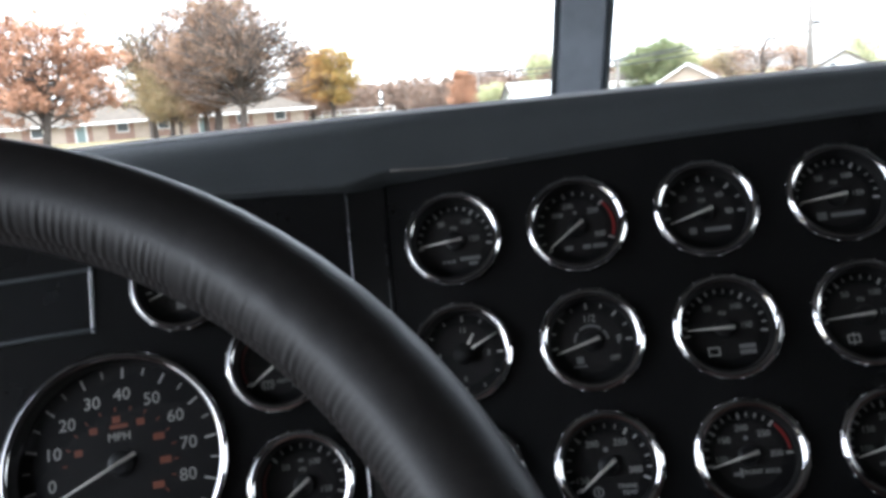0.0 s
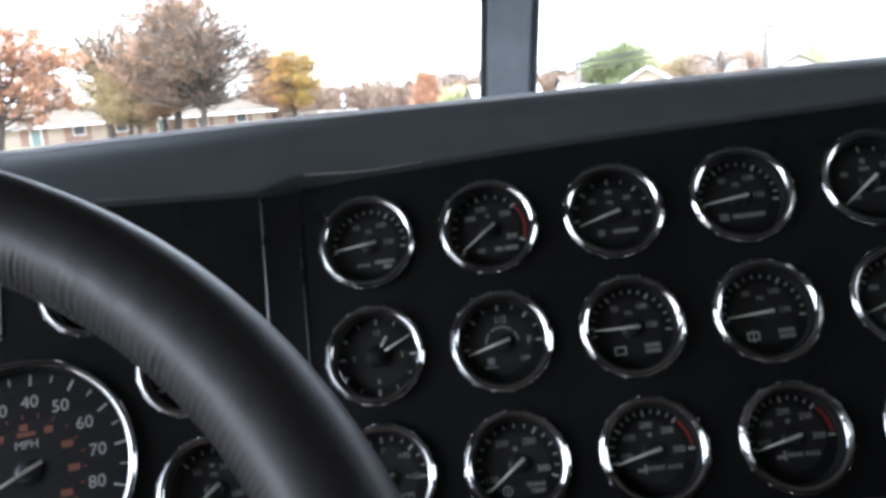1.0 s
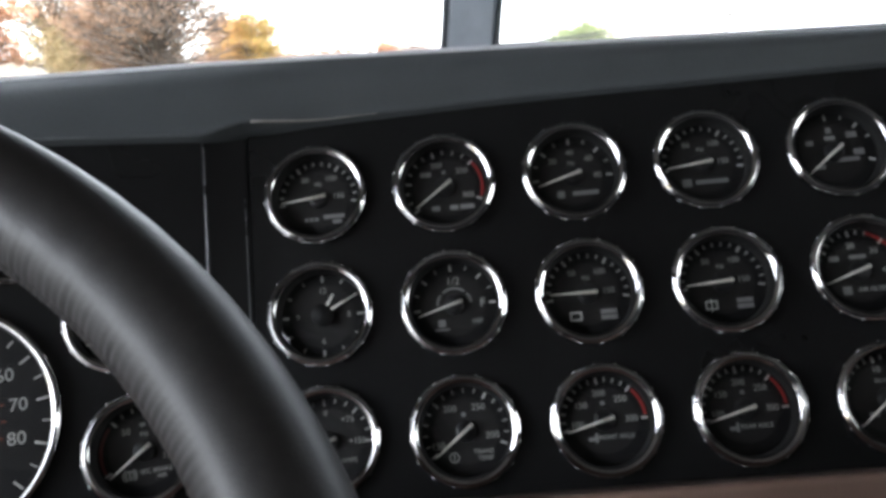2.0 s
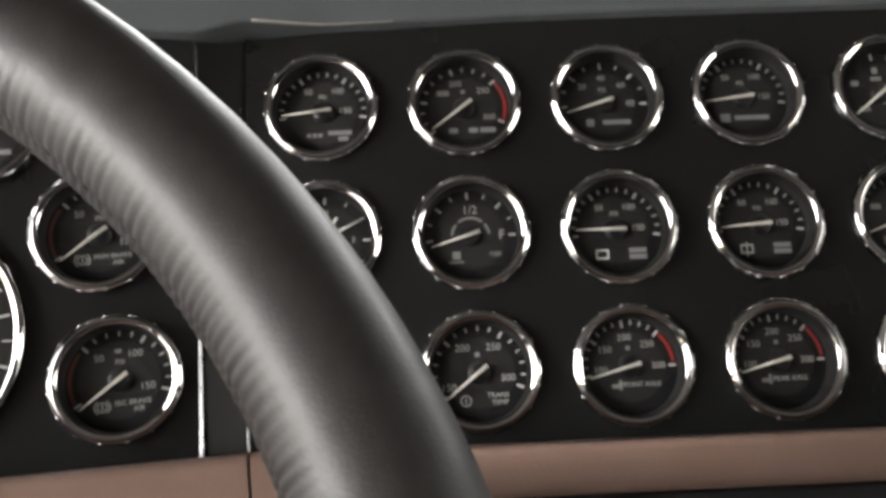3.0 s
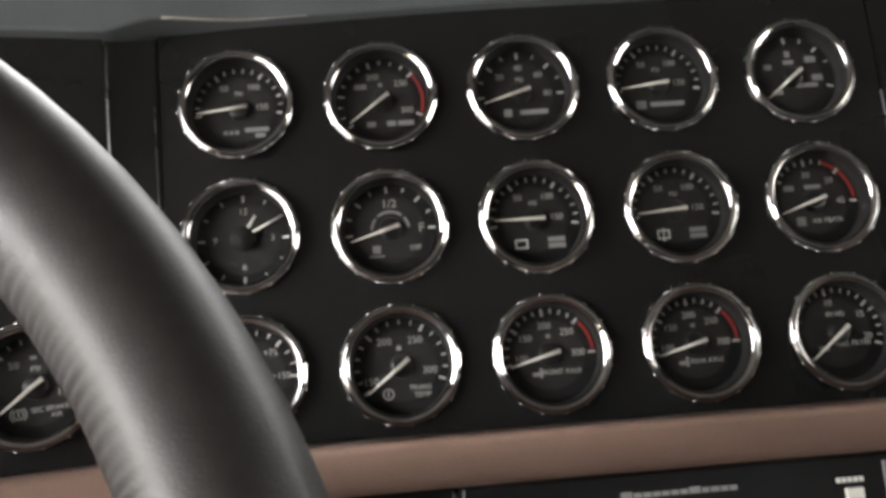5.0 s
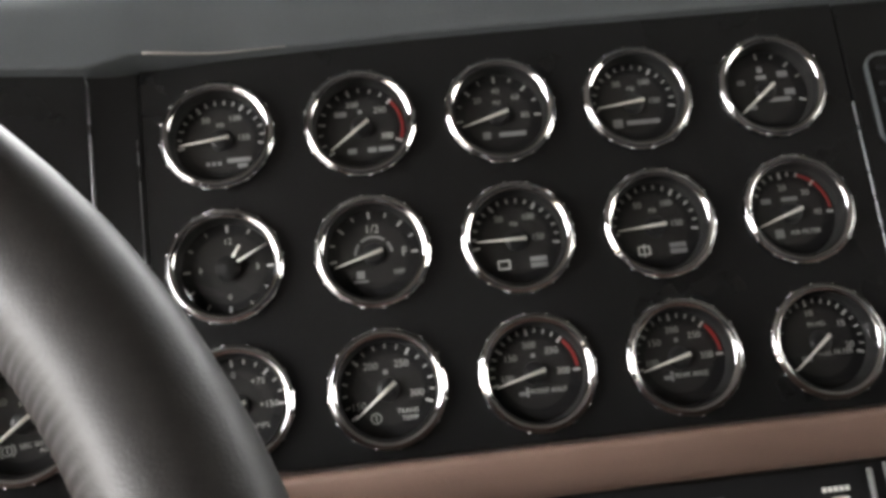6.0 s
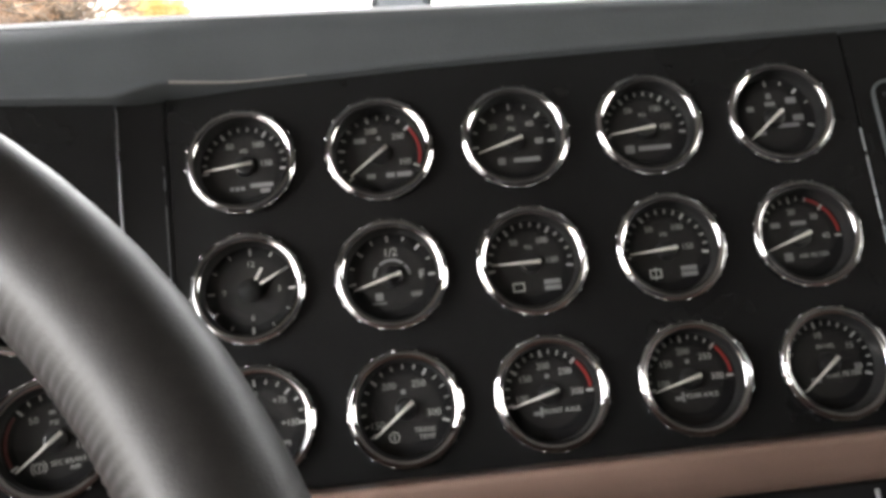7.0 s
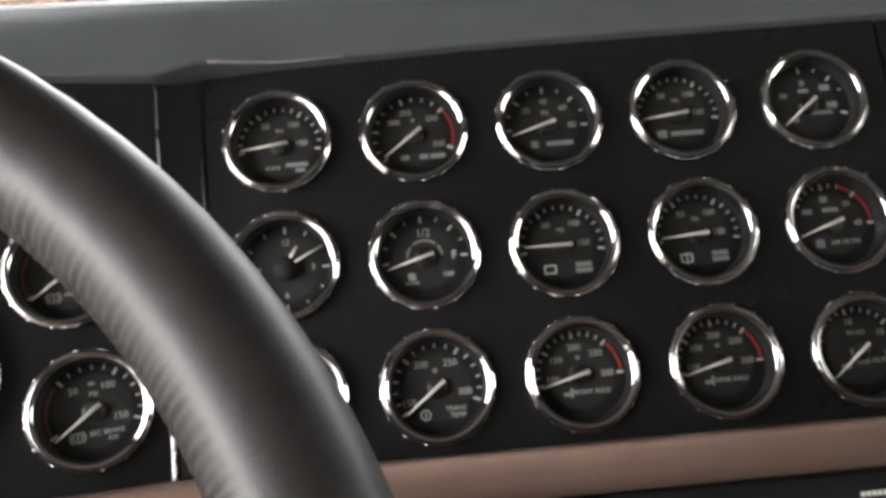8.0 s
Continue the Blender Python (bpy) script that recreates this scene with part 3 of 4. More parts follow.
part("hub_cap", add_lathe(bmesh.new(), [(K * 0.22, DEEP - 0.0028, 0), (K * 0.21, DEEP - 0.0045, 0), (K * 0.002, DEEP - 0.0048, 0)], 32), M_DIAL, clock)
part("hour_hand", needle_mesh(K, 59, 0.44, -0.2, 0.026, 0.022), M_NEEDLE, clock)
part("minute_hand", needle_mesh(K, 27, 0.78, -0.2, 0.024, 0.016), M_NEEDLE, clock)
F8 = steps(186, 0, 8)
fuel = gauge("fuel_gauge", cell(1, 1), K, "round fuel gauge with black dial and inner ring", F8, F8[::2], (), 197,
             prints=(("1/2", 0.0, 0.46, 0.15), ("F", 0.54, 0.0, 0.17), ("DEF", 0.42, -0.34, 0.085)), bars=((-0.26, -0.34, 0.14, 0.14), (-0.26, -0.46, 0.26, 0.03)))
ar = bmesh.new()
for a0, a1 in ((178, 140), (130, 50), (40, 5)):
    e = [[ar.verts.new((x, LIE - 0.0001, z)) for x, z in (at(K * 0.30, a0 + (a1 - a0) * i / 12), at(K * 0.345, a0 + (a1 - a0) * i / 12))] for i in range(13)]
    for p, q in zip(e, e[1:]):
        ar.faces.new((p[0], p[1], q[1], q[0]))
part("inner_ring", ar, M_DIM, fuel, "grey level ring", smooth=False)
for c in (2, 3):
    g = gauge("suspension_gauge", cell(c, 1), K, "round suspension pressure gauge with black dial and level needle", **PSI, needle=(180 if c == 2 else 184), prints=(PSI_WORD,), bars=TWO)
    ic = bmesh.new()
    for x0, x1, z0, z1 in ((-0.37, -0.15, -0.36, -0.335), (-0.37, -0.15, -0.50, -0.475), (-0.37, -0.345, -0.5, -0.335), (-0.175, -0.15, -0.5, -0.335)) + (((-0.27, -0.25, -0.54, -0.30),) if c == 3 else ()):
        add_box(ic, K * x0, K * x1, LIE, LIE + 0.0003, K * z0, K * z1)
    part("symbol", ic, M_WHITE, g, smooth=False)
A16 = steps(196, -2, 16)
gauge("air_filter_gauge", cell(4, 1), K, "round air filter gauge with black dial and red arc", A16, A16[::4], (("20", A16[8] + 2), ("30", A16[12]), ("40", A16[16])), 199, red=(72, 3),
      prints=(("AIR FILTER", 0.20, -0.36, 0.085),), bars=((-0.42, 0.26, 0.18, 0.1), (0.02, 0.27, 0.30, 0.075), (-0.28, -0.36, 0.16, 0.16)))
A12 = steps(194, -2, 12)
gauge("ammeter", cell(0, 2), K, "round ammeter with black dial and white needle", A12, A12[::3], (("-75", A12[3]), ("0", A12[6]), ("+75", A12[9]), ("+150", A12[12])), 197,
      prints=(("AMPS", 0.36, -0.36, 0.09),), bars=((-0.24, -0.40, 0.13, 0.17), (-0.44, -0.06, 0.2, 0.1)), num_r=0.52)
T15 = steps(215, -20, 15)
trans = gauge("transmission_temperature_gauge", cell(1, 2), K, "round transmission temperature gauge with needle at rest", T15, T15[::5], (("200", T15[5] - 14), ("250", T15[10]), ("300", T15[15] + 8)), 218, num_size=0.122,
      prints=(("TRANS", 0.30, -0.38, 0.085), ("TEMP", 0.33, -0.50, 0.085), ("150", -0.52, -0.24, 0.125)), bars=((-0.02, 0.30, 0.08, 0.08), (-0.12, 0.02, 0.08, 0.1)))
ring_symbol(trans, K, -0.24, -0.46, 0.095)
X16 = steps(192, 0, 16)
for c, w in ((2, "FRONT AXLE"), (3, "REAR AXLE")):
    gauge("axle_temperature_gauge", cell(c, 2), K, "round axle temperature gauge with black dial and red arc", X16, X16[::4],
          (("100", X16[0] - 6), ("150", X16[4]), ("200", X16[8]), ("250", X16[12]), ("300", X16[16])), 195, red=(44, 4), prints=((w, 0.17, -0.30, 0.083),),
          bars=((-0.25, -0.32, 0.13, 0.07), (-0.17, -0.30, 0.05, 0.17), (0.0, 0.31, 0.07, 0.07)), num_size=0.115)
U16 = steps(220, -18, 20)
gauge("fuel_filter_gauge", cell(4, 2), K, "round fuel filter gauge with black dial and needle at rest", U16, U16[::5], (("10", U16[10]), ("15", U16[15] - 8), ("20", U16[20] + 8)), 218,
      prints=(("IN HG", 0.0, 0.32, 0.085), ("FUEL FILTER", 0.24, -0.20, 0.085)), bars=((-0.28, -0.26, 0.18, 0.09),), num_r=0.53)

# driver's side
B15 = steps(208, -18, 15)
BRAKE = dict(ticks=B15, majors=(B15[0], B15[5], B15[10], B15[15]), nums=(("50", B15[5] - 4), ("100", B15[10]), ("150", B15[15] - 1, 0.44)), needle=215, red=(205, 140), red_dim=True, grey=0.62, num_size=0.115, num_r=0.47)
low_brake = gauge("brake_air_gauge", LEFT @ Matrix.Translation((SIDE["low"][0], 0, SIDE["low"][1])), KS, "round secondary brake air gauge with red low arc", **BRAKE, prints=(("PSI", 0.02, 0.28, 0.085), ("SEC BRAKE", 0.18, -0.37, 0.081), ("AIR", 0.27, -0.48, 0.081)), bars=((0.0, 0.46, 0.1, 0.06),))
mid_brake = gauge("brake_air_gauge", LEFT @ Matrix.Translation((SIDE["mid"][0], 0, SIDE["mid"][1])), KS, "round primary brake air gauge with red low arc", **BRAKE, prints=(("PSI", 0.02, 0.28, 0.085), ("PRIM BRAKE", 0.19, -0.37, 0.079), ("AIR", 0.27, -0.48, 0.081)))
for g in (low_brake, mid_brake):
    ring_symbol(g, KS, -0.28, -0.40, 0.085, True)
gauge("small_gauge", LEFT @ Matrix.Translation((SIDE["high"][0], 0, SIDE["high"][1])), KS, "round gauge with black dial half behind the wheel", S8, S8[::4], (), 200, bars=((-0.1, -0.4, 0.18, 0.16), (0.3, -0.36, 0.3, 0.085)))

V5 = [86 - (v - 40) * 2.6 for v in range(0, 91, 5)]
speedo = gauge("speedometer", LEFT @ Matrix.Translation((SIDE["speed"][0], 0, SIDE["speed"][1])), KV, "large round speedometer with white numerals and chrome bezel", V5, V5[::2],
               [(str(v), 86 - (v - 40) * 2.6) for v in range(0, 81, 10)], 204, grey=0, num_size=0.112, num_r=0.62, prints=(("MPH", 0.0, 0.24, 0.075),), long=0.80, rim_tick=0.87, fat=0.5, boss=0.6)
for v in range(20, 141, 20):
    x, z = at(KV * 0.40, 86 - (v / 1.609 - 40) * 2.6)
    part("print_bar", box(x - KV * (0.035 if v < 100 else 0.05), x + KV * (0.035 if v < 100 else 0.05), LIE, LIE + 0.0003, z - KV * 0.030, z + KV * 0.030), M_ORANGE, speedo, "orange metric figure", smooth=False)
part("print_bar", box(-KV * 0.08, KV * 0.08, LIE, LIE + 0.0003, KV * 0.32, KV * 0.355), M_ORANGE, speedo, "orange metric figure", smooth=False)
ot = bmesh.new()
for v in range(10, 141, 10):
    a = 86 - (v / 1.609 - 40) * 2.6
    ca, sa2 = math.cos(radians(a)), math.sin(radians(a))
    ot.faces.new([ot.verts.new((KV * (r * ca - o * sa2), LIE, KV * (r * sa2 + o * ca))) for r, o in ((0.475, -0.006), (0.475, 0.006), (0.515, 0.006), (0.515, -0.006))])
part("tick_marks", ot, M_ORANGE, speedo, "orange metric ticks", smooth=False)

# message display beside the small gauge
disp = thing("message_display", LEFT @ Matrix.Translation((-0.222, FACE, -0.009)), "dark rectangular message display with thin bright frame", "display")
part("screen", box(-0.0625, 0.0625, -0.0008, 0.003, -0.016, 0.018), M_SCREEN, disp, smooth=False)
for nm, a in (("frame_side", (0.0625, 0.0642, -0.019, 0.021)), ("frame_side", (-0.065, -0.0625, -0.019, 0.021)), ("frame_edge", (-0.065, 0.065, 0.018, 0.0205)), ("frame_edge", (-0.065, 0.065, -0.0185, -0.016))):
    part(nm, box(a[0], a[1], -0.0022, 0.003, a[2], a[3], bevel=0.0007), M_LIP if nm == "frame_side" else M_PAD, disp)

# ---- cab shell ----
CAB = Matrix.Translation((0, 0, LIFT))
pillar = thing("windscreen_pillar", CAB, "dark grey centre windscreen pillar with rubber edges", "pillar", kind="structure")


def add_post(bm, base, top, u, v):
    """A four-sided post with bevelled edges; u and v are its half widths along x and y."""
    rows = []
    for p in (base, top):
        p = Vector(p)
        rows.append([bm.verts.new(p + Vector((sx * u, sy * v, 0))) for sx, sy in ((-1, -0.6), (-0.85, -1), (0.85, -1), (1, -0.6), (1, 1), (-1, 1))])
    for k in range(6):
        bm.faces.new((rows[0][k], rows[0][(k + 1) % 6], rows[1][(k + 1) % 6], rows[1][k]))
    bm.faces.new(rows[0][::-1])
    bm.faces.new(rows[1])
    bmesh.ops.recalc_face_normals(bm, faces=bm.faces)
    return bm


PB, PT = Vector((0.0725, 0.323, 0.0)), Vector((0.0725 + 0.09 * 0.62, 0.323 - 0.35 * 0.62, 0.62))
part("post", add_post(bmesh.new(), PB, PT, 0.0212, 0.012), M_PILLAR, pillar, smooth=False)
for sx in (-1, 1):
    off = Vector((sx * 0.0237, 0.001, 0))
    part("rubber_edge", add_post(bmesh.new(), PB + off, PT + off, 0.0025, 0.0115), M_RUBBER, pillar, "dark rubber glazing edge", smooth=False)

solo("floor", box(-0.95, 1.35, -1.7, 0.6, -1.35, -1.3), M_DARKCAB, CAB, kind="structure", label="dark grey truck cab floor", category="floor", smooth=False)
solo("ceiling", box(-0.95, 1.35, -1.7, 0.12, 0.62, 0.66), M_HEAD, CAB, kind="structure", label="light taupe cloth cab headliner", category="ceiling", smooth=False)
solo("wall_back", box(-0.95, 1.35, -1.75, -1.7, -LIFT, 0.62), M_CLOTH, CAB, kind="structure", label="padded charcoal rear cab wall", category="wall", smooth=False)
for x0, nm in ((-0.9, "wall_west"), (1.25, "wall_east")):
    w = bmesh.new()
    back, sill, front = (-1.45, -0.42, -0.28) if x0 < 0 else (-0.64, 0.06, -0.15)
    add_box(w, x0, x0 + 0.05, -1.7, 0.6, -LIFT, sill)
    add_box(w, x0, x0 + 0.05, -1.7, back, sill, 0.62)
    add_box(w, x0, x0 + 0.05, front, 0.6, sill, 0.62)
    add_box(w, x0, x0 + 0.05, back, front, 0.5, 0.62)
    solo(nm, w, M_CAB if x0 < 0 else M_DARKCAB, CAB, kind="structure", label="tan cab door wall with a window opening" if x0 < 0 else "charcoal cab door wall with a window opening", category="wall", smooth=False)
solo("wall_front", box(-0.85, 1.25, 0.5, 0.55, -LIFT, -0.1), M_DARKCAB, CAB, kind="structure", label="dark firewall below the windscreen", category="wall", smooth=False)


def glass_pane(name, corners, label, glass=M_SHIELD):
    bm = bmesh.new()
    a = [bm.verts.new(c) for c in corners]
    bm.faces.new(a)
    ob = solo(name, bm, glass, CAB, kind="structure", label=label, category="window", smooth=False)
    ob.visible_shadow = glass is M_TINT


glass_pane("window_1", [PB + Vector((-0.02, 0.01, 0.0)), Vector((-0.85, 0.20, 0.0)), Vector((-0.85, 0.0, 0.62)), PT + Vector((-0.02, 0.01, 0))], "clear driver half of the split windscreen")
glass_pane("window_2", [PB + Vector((0.02, 0.01, 0.0)), Vector((1.25, 0.16, 0.0)), Vector((1.25, -0.04, 0.62)), PT + Vector((0.02, 0.01, 0))], "clear passenger half of the split windscreen")
# Unseen tinted pane added to weaken the light from the passenger side.
glass_pane("window_3", [Vector((1.275, y, z)) for y, z in ((-0.64, 0.06), (-0.15, 0.06), (-0.15, 0.5), (-0.64, 0.5))], "unseen tinted pane added to dim light through the passenger door window", M_TINT)

# Unseen header added to block sky light from the bezels' tops.
solo("header_shade", box(-0.85, 1.25, 0.09, 0.14, 0.197, 0.62, bevel=0.01), M_CLOTH, CAB, kind="structure", label="unseen dark header added to keep sky light off the gauge bezels", category="trim", smooth=False)

# ---- outside ----
EARTH = Matrix.Identity(4)
gr = bmesh.new()
bmesh.ops.create_grid(gr, x_segments=8, y_segments=8, size=2500)
solo("ground", gr, M_GRASS, EARTH, kind="structure", label="autumn grass ground reaching the horizon", category="ground", smooth=False)
rd = bmesh.new()
add_box(rd, -160, 160, -30, 42, 0.0, 0.012)
add_box(rd, -300, 300, 165, 175, 0.0, 0.012)
solo("road", rd, M_ROAD, EARTH, kind="structure", label="grey asphalt lot and crossing street", category="road", smooth=False)


def leaf_mat(name, c1, c2, c3):
    m = bpy.data.materials.new(name)
    m.use_nodes = True
    n, l = m.node_tree.nodes, m.node_tree.links
    b = n["Principled BSDF"]
    b.inputs["Roughness"].default_value = 0.8
    g = n.new("ShaderNodeNewGeometry")
    r = n.new("ShaderNodeValToRGB")
    r.color_ramp.elements[0].color, r.color_ramp.elements[1].color = (*c1, 1), (*c3, 1)
    e = r.color_ramp.elements.new(0.5)
    e.color = (*c2, 1)
    l.new(g.outputs["Random Per Island"], r.inputs[0])
    l.new(r.outputs[0], b.inputs["Base Color"])
    return m


L_RUST = leaf_mat("rust_leaves", (0.33, 0.165, 0.095), (0.38, 0.205, 0.12), (0.22, 0.12, 0.075))
L_BROWN = leaf_mat("brown_leaves", (0.25, 0.15, 0.095), (0.30, 0.185, 0.118), (0.18, 0.125, 0.08))
L_OCHRE = leaf_mat("ochre_leaves", (0.27, 0.175, 0.09), (0.24, 0.185, 0.085), (0.19, 0.16, 0.075))
L_GOLD = leaf_mat("gold_leaves", (0.40, 0.18, 0.045), (0.30, 0.18, 0.05), (0.20, 0.13, 0.045))
L_GREENGOLD = leaf_mat("green_gold_leaves", (0.24, 0.20, 0.05), (0.36, 0.20, 0.05), (0.15, 0.14, 0.045))
L_WOODS = leaf_mat("mixed_wood_leaves", (0.23, 0.145, 0.10), (0.17, 0.135, 0.11), (0.25, 0.155, 0.105))
L_GREEN = leaf_mat("green_leaves", (0.105, 0.135, 0.062), (0.145, 0.172, 0.08), (0.19, 0.19, 0.095))
L_LIME = leaf_mat("lime_leaves", (0.38, 0.38, 0.21), (0.314, 0.345, 0.183), (0.405, 0.367, 0.212))


def leaves_mesh(name, centres, size, rs, material):
    """Small folded leaf clumps, each an island of two quads, round the given centres."""
    n = len(centres)
    d = rs.normal(size=(n, 3))
    d /= np.linalg.norm(d, axis=1)[:, None]
    e = np.cross(d, rs.normal(size=(n, 3)))
    e /= np.linalg.norm(e, axis=1)[:, None]
    f = np.cross(d, e)
    s = size * rs.uniform(0.5, 1.3, (n, 1))
    v = np.stack([centres - e * s, centres + d * s * 0.7 + f * s * 0.2, centres + e * s, centres - d * s * 0.7 + f * s * 0.2, centres + f * s * 0.9, centres - f * s * 0.6], 1).reshape(-1, 3)
    b = np.arange(n)[:, None] * 6
    faces = np.concatenate([b + [0, 1, 2, 3], b + [1, 4, 3, 5]])
    me = bpy.data.meshes.new(name)
    me.from_pydata(v.tolist(), [], faces.tolist())
    me.materials.append(material)
    return me


def tree(x, y, height, half, material, seed, label, clear=0.28, dense=1.0, limbs=30, leaf=0.30, spread=0.55, second=None, lean=0.0, trunk=None, cone=False):
    """A tree with a tapered trunk, curved limbs, twigs and a crown of leaf clumps."""
    rs = np.random.RandomState(seed)
    t = thing("tree", Matrix.Translation((x, y, 0)), label, "tree", "autumn trees")
    r0 = trunk or height * 0.026
    wood = bmesh.new()
    top = height * 0.72
    wob = rs.normal(size=2) * height * 0.012
    spine = [(lean * u * height + wob[0] * math.sin(3 * u), wob[1] * math.sin(4 * u), u * top - 0.1) for u in (0, 0.05, 0.2, 0.4, 0.6, 0.8, 1.0)]
    add_tube(wood, spine, [r0 * 1.5, r0 * 1.12, r0, r0 * 0.8, r0 * 0.55, r0 * 0.32, r0 * 0.14], 8)
    spots = []
    for k in range(limbs):
        a = k * 2.4 + rs.uniform(-0.4, 0.4)
        u = (k + 0.5) / limbs
        h0 = height * (clear * 0.8 + (0.66 - clear * 0.8) * u)
        if cone:
            reach, h1 = half * (1.05 - u) * rs.uniform(0.7, 1.1), h0 + height * 0.12
        else:
            lift = clear + (1 - clear) * rs.beta(1.6, 1.3) * rs.uniform(0.86, 1.0)
            zc = (lift - clear) / (1 - clear)
            reach, h1 = half * math.sqrt(max(0.06, 1 - (2 * zc - 0.9) ** 2 * 0.85)) * rs.uniform(0.62, 1.12), height * lift
            h0 = min(h0, h1 - 0.05 * height) if h1 > height * (clear + 0.1) else height * clear * 0.95
        p0 = Vector((lean * h0, 0, h0))
        p3 = Vector((lean * h1 + reach * math.cos(a), reach * math.sin(a), h1))
        p1 = p0.lerp(p3, 0.4) + Vector((0, 0, -0.02 * height if h1 < h0 + 1 else 0.03 * height)) + Vector(rs.normal(size=3).tolist()) * 0.03 * half
        p2 = p0.lerp(p3, 0.75) + Vector(rs.normal(size=3).tolist()) * 0.06 * half
        rb = r0 * 0.46 * rs.uniform(0.6, 1.1)
        add_tube(wood, [p0, p1, p2, p3], [rb, rb * 0.7, rb * 0.4, rb * 0.12], 5, cap=False)
        ends = [(p2, 0.7), (p3, 1.0), (p1.lerp(p2, 0.5), 0.5)]
        for q in range(5):
            s0 = p1.lerp(p3, rs.uniform(0.1, 0.95))
            s1 = s0 + Vector((rs.normal() * 0.26 * half, rs.normal() * 0.26 * half, abs(rs.normal()) * 0.16 * half + 0.05 * half))
            add_tube(wood, [s0, s0.lerp(s1, 0.5) + Vector(rs.normal(size=3).tolist()) * 0.03 * half, s1], [rb * 0.3, rb * 0.2, rb * 0.08], 4, cap=False)
            ends.append((s1, 1.0))
            ends.append((s0.lerp(s1, 0.5), 0.7))
        for c, w in ends:
            m = int(rs.poisson(38 * dense * w))
            if m:
                spots.append(np.array(c) + rs.normal(size=(m, 3)) * spread * np.array([1, 1, 0.75]))
    part("trunk", wood, M_TRUNK, t)
    pts = np.concatenate(spots)
    if second:
        side = pts[:, 0] + rs.normal(size=len(pts)) * half * 0.25 > second[1] * half
        for mk, ml in ((~side, material), (side, second[0])):
            if mk.any():
                ob = new("crown", leaves_mesh("crown", pts[mk], leaf * 0.54, rs, ml))
                ob.parent = t
    else:
        ob = new("crown", leaves_mesh("crown", pts, leaf * 0.54, rs, material))
        ob.parent = t
    return t


tree(-34.6, 48.31, 9.3, 4.9, L_RUST, 1, "large oak with dense rust-coloured autumn leaves", clear=0.2, dense=0.95, limbs=50, leaf=0.185, spread=0.22, lean=0.13)
tree(-36.25, 65.75, 12.0, 3.7, L_OCHRE, 2, "tall thin tree with sparse ochre leaves", clear=0.16, dense=0.32, limbs=80, leaf=0.128, spread=0.30, second=(L_BROWN, 0.2))
tree(-34.07, 64.71, 7.2, 2.7, L_OCHRE, 3, "medium tree with ochre and brown leaves", clear=0.22, dense=0.7, limbs=40, leaf=0.144, spread=0.30, second=(L_BROWN, 0.1))
tree(-29.3, 63.43, 12.4, 4.3, L_BROWN, 4, "very large oak with dull brown leaves", clear=0.22, dense=1.1, limbs=76, leaf=0.165, spread=0.25, lean=0.08)
tree(-32.0, 62.31, 5.3, 2.9, L_OCHRE, 5, "low spreading tree with yellow-green leaves", clear=0.2, dense=1.0, limbs=30, leaf=0.144, spread=0.30, second=(L_BROWN, 0.4))
tree(-30.6, 64.23, 8.6, 3.1, L_BROWN, 15, "oak with brown autumn leaves in a group", clear=0.22, dense=0.9, limbs=38, leaf=0.15, spread=0.30)
tree(-26.3, 61.35, 11.2, 6.8, L_BROWN, 6, "half-bare spreading oak with thin brown leaves", clear=0.24, dense=0.2, limbs=130, leaf=0.104, spread=0.26, lean=0.12)
tree(-28.6, 86.55, 8.1, 2.9, L_BROWN, 7, "rounded tree with reddish brown leaves", clear=0.1, dense=1.3, limbs=34, leaf=0.16, spread=0.33)
tree(-24.3, 79.99, 8.1, 2.75, L_GOLD, 8, "rounded tree with golden orange leaves", clear=0.16, dense=1.0, limbs=46, leaf=0.165, spread=0.26, lean=0.03, second=(L_GREENGOLD, 0.05))
tree(-12.9, 96.0, 5.5, 1.75, L_RUST, 9, "cone-shaped tree with rusty orange leaves", clear=0.05, dense=0.7, limbs=60, leaf=0.16, cone=True, spread=0.26)
tree(-4.14, 99.43, 7.03, 1.76, L_LIME, 10, "slim tree with pale yellow-green leaves", clear=0.12, dense=0.8, limbs=24, leaf=0.192, spread=0.44)
tree(8.18, 83.11, 5.51, 3.28, L_GREEN, 11, "broad rounded tree still in green leaf", clear=0.1, dense=2.2, limbs=56, leaf=0.16, spread=0.36, second=(L_LIME, 0.75))
tree(16.98, 94.31, 5.11, 2.88, L_OCHRE, 12, "small tree with ochre and brown leaves", clear=0.1, dense=0.45, limbs=40, leaf=0.12, second=(L_BROWN, 0.0), spread=0.44)
tree(18.74, 87.19, 6.87, 2.56, L_BROWN, 13, "nearly bare tree with upright branches", clear=0.1, dense=0.05, limbs=70, leaf=0.128, spread=0.44, trunk=0.11)
tree(24.1, 96.63, 5.6, 2.4, L_BROWN, 14, "small tree with thin brown leaves", clear=0.12, dense=0.4, limbs=36, leaf=0.12, spread=0.44)
tree(32.02, 98.47, 6.39, 2.4, L_LIME, 16, "tree with pale yellow leaves behind a house", clear=0.15, dense=0.45, limbs=26, leaf=0.16, spread=0.44)
tree(-7.5, 79.19, 2.55, 1.6, L_LIME, 17, "low bush with yellow-green leaves", clear=0.08, dense=1.2, limbs=18, leaf=0.144, spread=0.32)
tree(14.1, 100.95, 4.47, 2.4, L_BROWN, 18, "small brown shrub beside the houses", clear=0.08, dense=1.0, limbs=22, leaf=0.176, spread=0.44)

